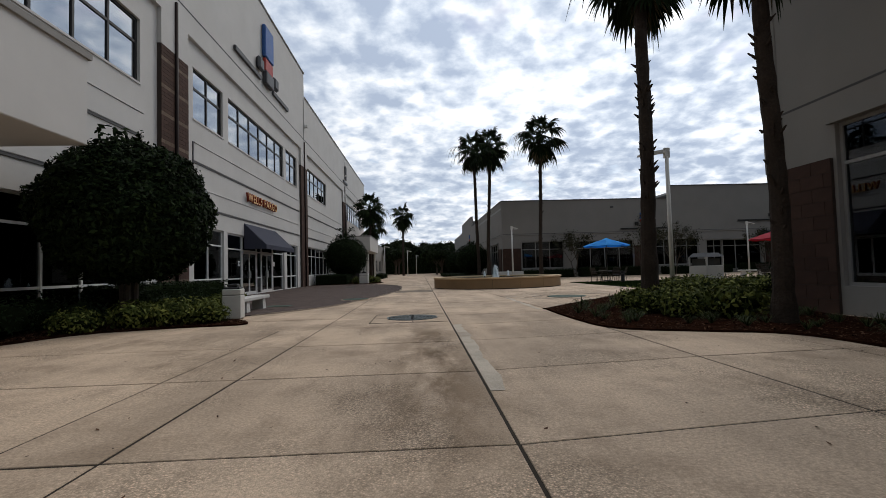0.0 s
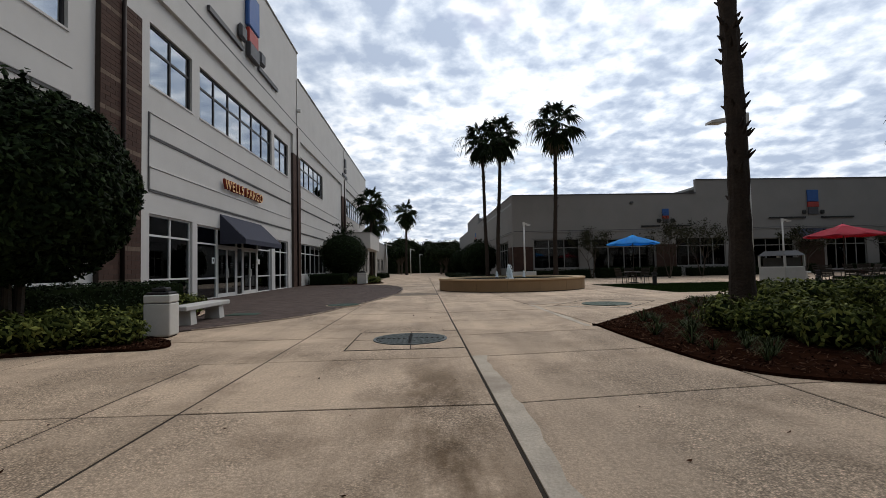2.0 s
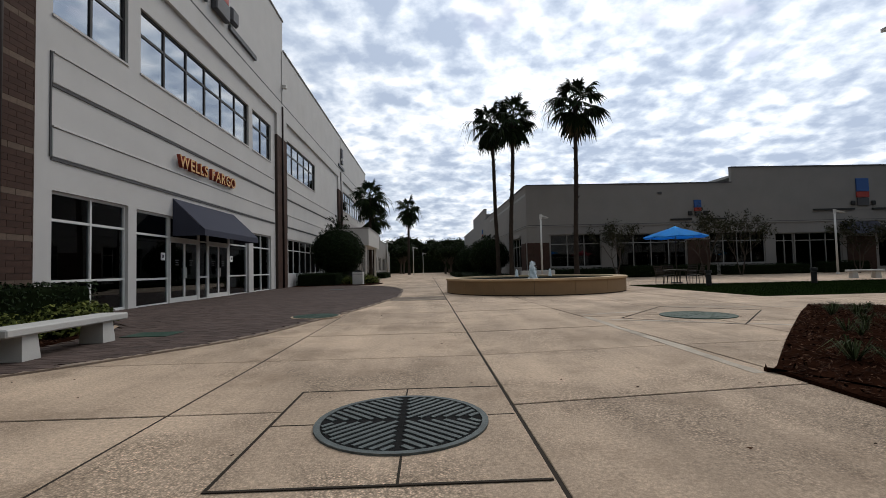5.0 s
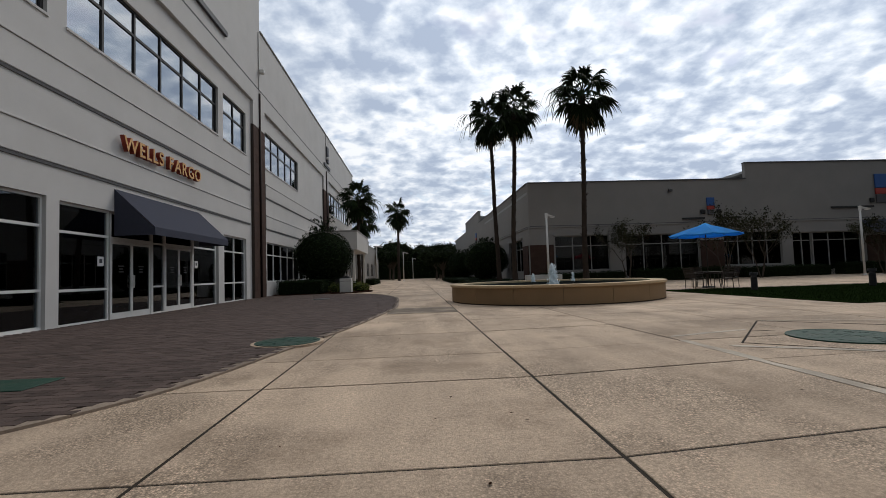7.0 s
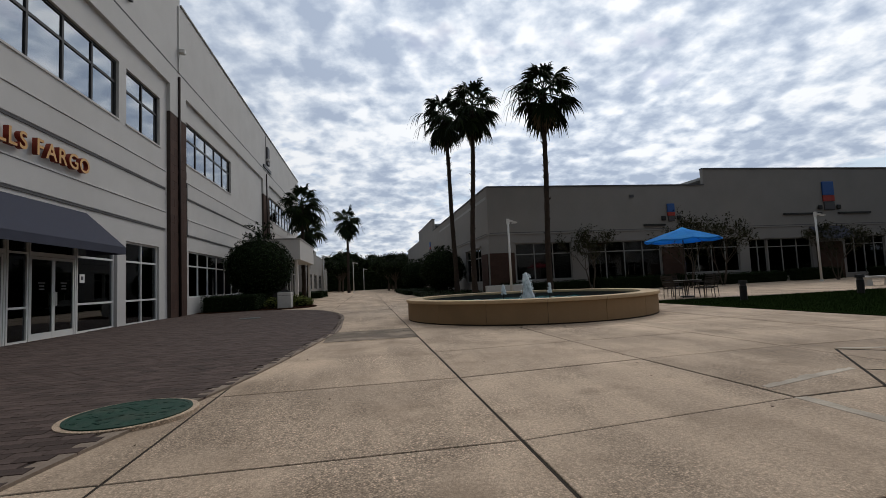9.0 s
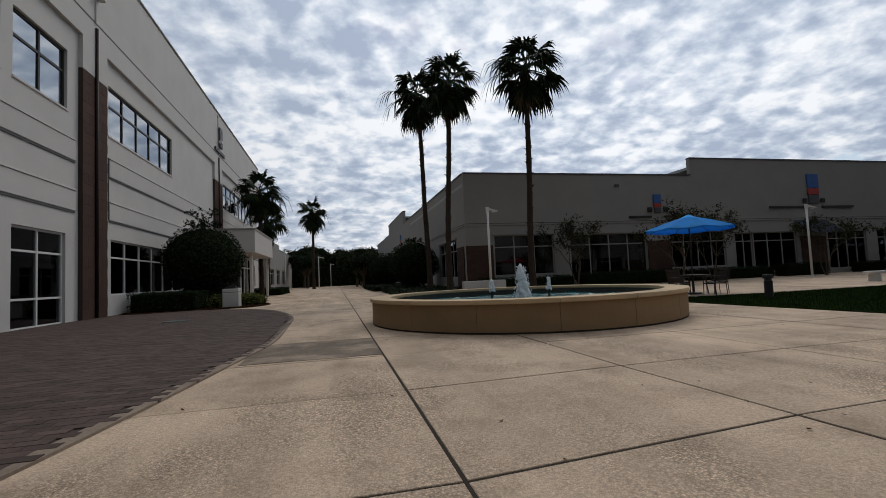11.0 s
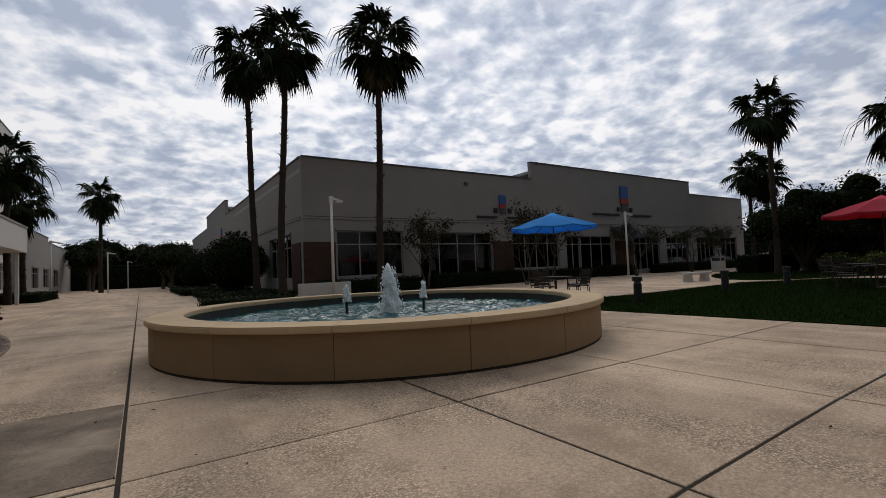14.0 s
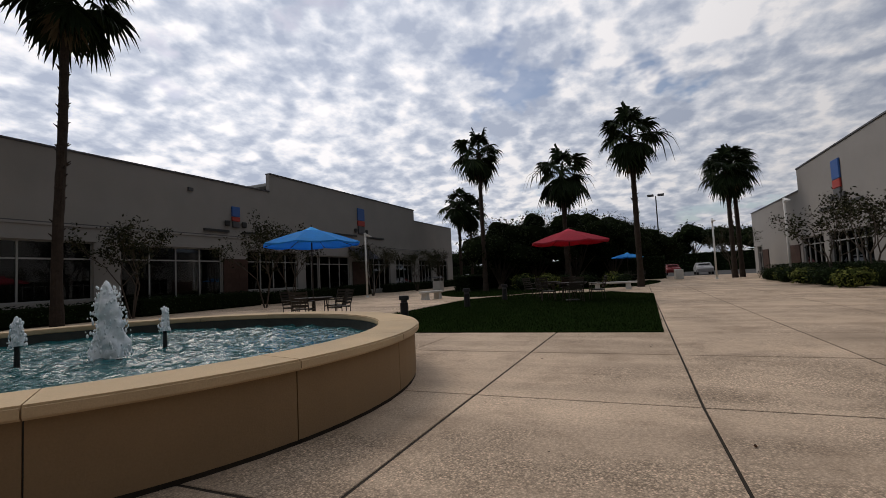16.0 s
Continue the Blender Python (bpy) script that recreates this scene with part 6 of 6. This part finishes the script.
def woods():
    # crape myrtles before the shopfronts
    for k, (x, y, h) in enumerate([(15.3, 44.5, 4.4), (20.9, 42.0, 4.6), (24.6, 43.5, 4.6), (33.5, 43.0, 4.0), (41.5, 43.0, 4.0), (47.5, 43.2, 3.8)]):
        branch_tree(x, y, h, 0.42, 30 + k, 2000, size=0.15)
    for k, (x, y, h) in enumerate([(29.0, 14.6, 3.9), (26.2, 14.2, 3.9), (51.5, 15.2, 4.2)]):
        branch_tree(x, y, h, 0.45, 40 + k, 1500, "small leafy crape myrtle before the shop row", 0.15)
    # hedges under the shopfronts
    for k, (a, b) in enumerate(((9.2, 15.5), (16.0, 23.8), (24.5, 31.5), (32.5, 36.5), (40.0, 58.0))):
        hedge(a, 44.9, b, 46.2, 0.85 + 0.1 * (k % 2), 70 + k, "dark low hedge under the shop windows", 0.12, 60)
    hedge(14.5, 12.6, 24.0, 14.0, 0.9, 80, "dark low hedge beside the shop row", 0.12, 70)
    for k in range(9):
        shrub(24.6 + k * 1.5, 15.4 + 0.3 * (k % 2), 1.25, DARK_SHRUBS if k % 3 else SHRUBS, k, "rounded shrub before the shop row", "row shrubs")
    hedge(24.0, 13.4, 40.0, 14.6, 1.0, 81, "dark hedge before the shop row", 0.13, 60)
    # clipped round trees and low planting along the lane
    for k, (x, y, r, cz) in enumerate([(6.6, 55.0, 2.0, 2.2), (6.3, 74.0, 2.0, 2.1), (5.8, 92.0, 2.2, 2.2)]):
        round_tree(x, y, r, cz, 90 + k, 4200, 0.2, 10, label="dark rounded tree beside the lane")
    hedge(3.0, 39.5, 6.3, 41.6, 0.45, 82, "low dark groundcover planting by the lane", 0.12, 90)
    hedge(4.0, 46.0, 8.2, 57.0, 0.4, 83, "low dark groundcover planting by the lane", 0.14, 50)
    hedge(3.6, 59.0, 8.0, 75.0, 0.5, 84, "low dark groundcover planting by the lane", 0.16, 40)
    hedge(-8.6, 63.5, -4.6, 72.0, 0.7, 85, "low dark planting by the lane", 0.16, 40)
    seat = tagged(part("seat_wall", boxed(7.4, 42.9, 0, 9.9, 43.35, 0.75, bevel=0.02), PRECAST), "low pale concrete seat wall", "wall")
    # far end of the lane
    for k in range(18):
        rnd = random.Random(200 + k)
        broad_tree(-26 + k * 3.6 + rnd.uniform(-1, 1), 128 + rnd.uniform(-6, 14), rnd.uniform(4, 6), rnd.uniform(7.0, 10.5), 300 + k, 1500, 0.55, "distant dark green tree closing the lane")
    for k, (x, y, r, h) in enumerate([(3.8, 96, 3.2, 6.0), (5.0, 106, 3.6, 7.0), (-4.5, 104, 3.0, 6.5), (4.2, 84, 2.6, 4.8), (-5.6, 112, 3.4, 7.5)]):
        broad_tree(x, y, r, h, 330 + k, 2200, 0.36, "dark tree standing beside the lane")
    # leafy mass behind the lawn
    for k, (x, y, r, h) in enumerate([(37.5, 33.5, 3.4, 5.6), (41.5, 31.5, 3.8, 6.6), (45.0, 28.5, 4.0, 6.8), (48.0, 25.5, 3.6, 6.4), (43.0, 35.0, 3.6, 5.4), (52.0, 30.0, 4.4, 7.0), (56.0, 25.0, 4.2, 6.6), (58.5, 22.2, 3.6, 6.0), (50.0, 36.0, 4.0, 6.0)]):
        broad_tree(x, y, r, h, 360 + k, 4200, 0.24, "dense dark green tree behind the lawn", trunk=False)
    hedge(52.5, 20.8, 54.0, 41.0, 2.3, 88, "dark shrubbery between lawn and parking lot", 0.22, 45)
    hedge(36.0, 35.5, 50.0, 37.0, 1.3, 89, "dark shrubbery behind the lawn", 0.2, 45)
    for k, (x, y, s) in enumerate([(33.5, 30.5, 1.5), (34.8, 29.2, 1.7), (36.2, 28.4, 1.5), (36.0, 31.2, 1.8), (34.0, 26.5, 1.4), (35.5, 24.8, 1.5), (33.8, 24.0, 1.3)]):
        shrub(x, y, s, SHRUBS if k % 2 else DARK_SHRUBS, k, "loose green shrub behind the lawn", "lawn shrubs")
    hedge(-40, 121, 40, 123, 4.2, 86, "dark undergrowth closing the lane", 0.5, 10)
    hedge(104, -45, 106, 92, 3.6, 87, "dark undergrowth beyond the parking lot", 0.5, 10)
    for k in range(22):
        rnd = random.Random(400 + k)
        broad_tree(112 + rnd.uniform(-10, 14), -30 + k * 5.2, rnd.uniform(4.5, 6.5), rnd.uniform(7, 11), 430 + k, 1300, 0.6, "distant dark tree beyond the parking lot")


# ---- beyond: parking lot and far building ----
def car(x, y, rz, paint, label):
    t = thing("car", pose(x, y, 0, 0, 0, rz), label, "car", "parked cars")
    prof = [(-2.2, 0.35), (-2.25, 0.75), (-2.0, 0.95), (-1.3, 1.02), (-0.75, 1.45), (0.75, 1.48), (1.5, 1.0), (2.1, 0.9), (2.25, 0.65), (2.2, 0.35)]
    bm = bmesh.new()
    rows = []
    for s in (-0.88, -0.8, 0.8, 0.88):
        k = 1.0 if abs(s) < 0.85 else 0.96
        rows.append([bm.verts.new((u * k, s * (0.86 if z > 1.1 else 1.0), 0.35 + (z - 0.35) * k)) for u, z in prof])
    for a, b in zip(rows, rows[1:]):
        for i in range(len(prof)):
            j = (i + 1) % len(prof)
            bm.faces.new((a[i], a[j], b[j], b[i]))
    bm.faces.new(rows[0])
    bm.faces.new(rows[-1][::-1])
    bmesh.ops.recalc_face_normals(bm, faces=list(bm.faces))
    part("body", bm, paint, t, smooth=False)
    for s in (-1, 1):
        part("side_window", boxed(-0.85, s * 0.765 - 0.012, 1.05, 0.95, s * 0.765 + 0.03, 1.36), CAR_GLASS_DARK, t)
    part("rear_window", boxed(-1.12, -0.6, 1.08, -1.0, 0.6, 1.34), CAR_GLASS_DARK, t)
    for u in (-1.4, 1.4):
        for s in (-0.8, 0.8):
            w = part("wheel", tube(bmesh.new(), [(u, s - 0.1, 0.32), (u, s + 0.1, 0.32)], [0.32, 0.32], 18), RUBBER, t)
            part("rim", tube(bmesh.new(), [(u, s - 0.105, 0.32), (u, s + 0.105, 0.32)], [0.2, 0.2], 12), LOGO_GREY, w)
    return t


CAR_GLASS_DARK = material("dark_car_window", (0.02, 0.022, 0.025), 0.1, 0.05, 2, 0.0)
PAINTS = [material("car_paint_" + n, c, 0.3, 0.03, 1, 0.0) for n, c in (("white", (0.30, 0.30, 0.30)), ("red", (0.14, 0.02, 0.02)), ("silver", (0.35, 0.36, 0.38)), ("dark", (0.04, 0.045, 0.05)))]


def beyond():
    tagged(part("parking_lot", boxed(62.0, -30, -0.014, 105, 90, 0.004), ASPHALT), "dark asphalt parking lot beyond the plaza", "parking lot", kind="structure")
    names = ("white", "red", "silver", "dark")
    for k in range(11):
        car(66.5 + (k % 2) * 7, 16.0 + k * 3.1, 4 * (k % 3), PAINTS[k % 4], names[k % 4] + " parked car in the far parking lot")
    pole = thing("parking_light", pose(88.0, 19.9, 0), "tall dark parking-lot light with two heads", "lamp")
    part("pole", tube(bmesh.new(), [(0, 0, 0), (0, 0, 13.3)], [0.12, 0.09], 10), STEEL_BLACK, pole)
    for s in (-1, 1):
        part("lamp_head", boxed(-0.3, s * 0.8 - 0.5, 13.3, 0.3, s * 0.8 + 0.5, 13.65, bevel=0.05), LOGO_GREY, pole)
    far = low_building("far_building", pose(-8.6, 84.0, 0, 0, 0, 90), 36.0, [(0, 14, 7.2), (14, 36, 6.6)], [(3, 7, 0.9, 3.2, 3, [2.6]), (10, 14, 0.9, 3.2, 3, [2.6]), (18, 22, 0.9, 3.2, 3, [2.6])], [], 0, "pale stucco building further along the lane", [], ledge=False, depth=14.0)
    part("near_end_wall", boxed(-0.3, 0.0, 0, -0.001, 14, 7.2), STUCCO_GREY, far)
    tagged(part("sign_box", boxed(47.6, 19.6, 0, 50.4, 20.2, 0.9, bevel=0.03), PRECAST), "low pale concrete planter block at the path's end", "planter")


paving_slabs()
fill_bed_plants()
lawns()
office_building()
market_buildings()
fountain()
furniture()
all_palms()
woods()
beyond()
ground_details()
paver_field()
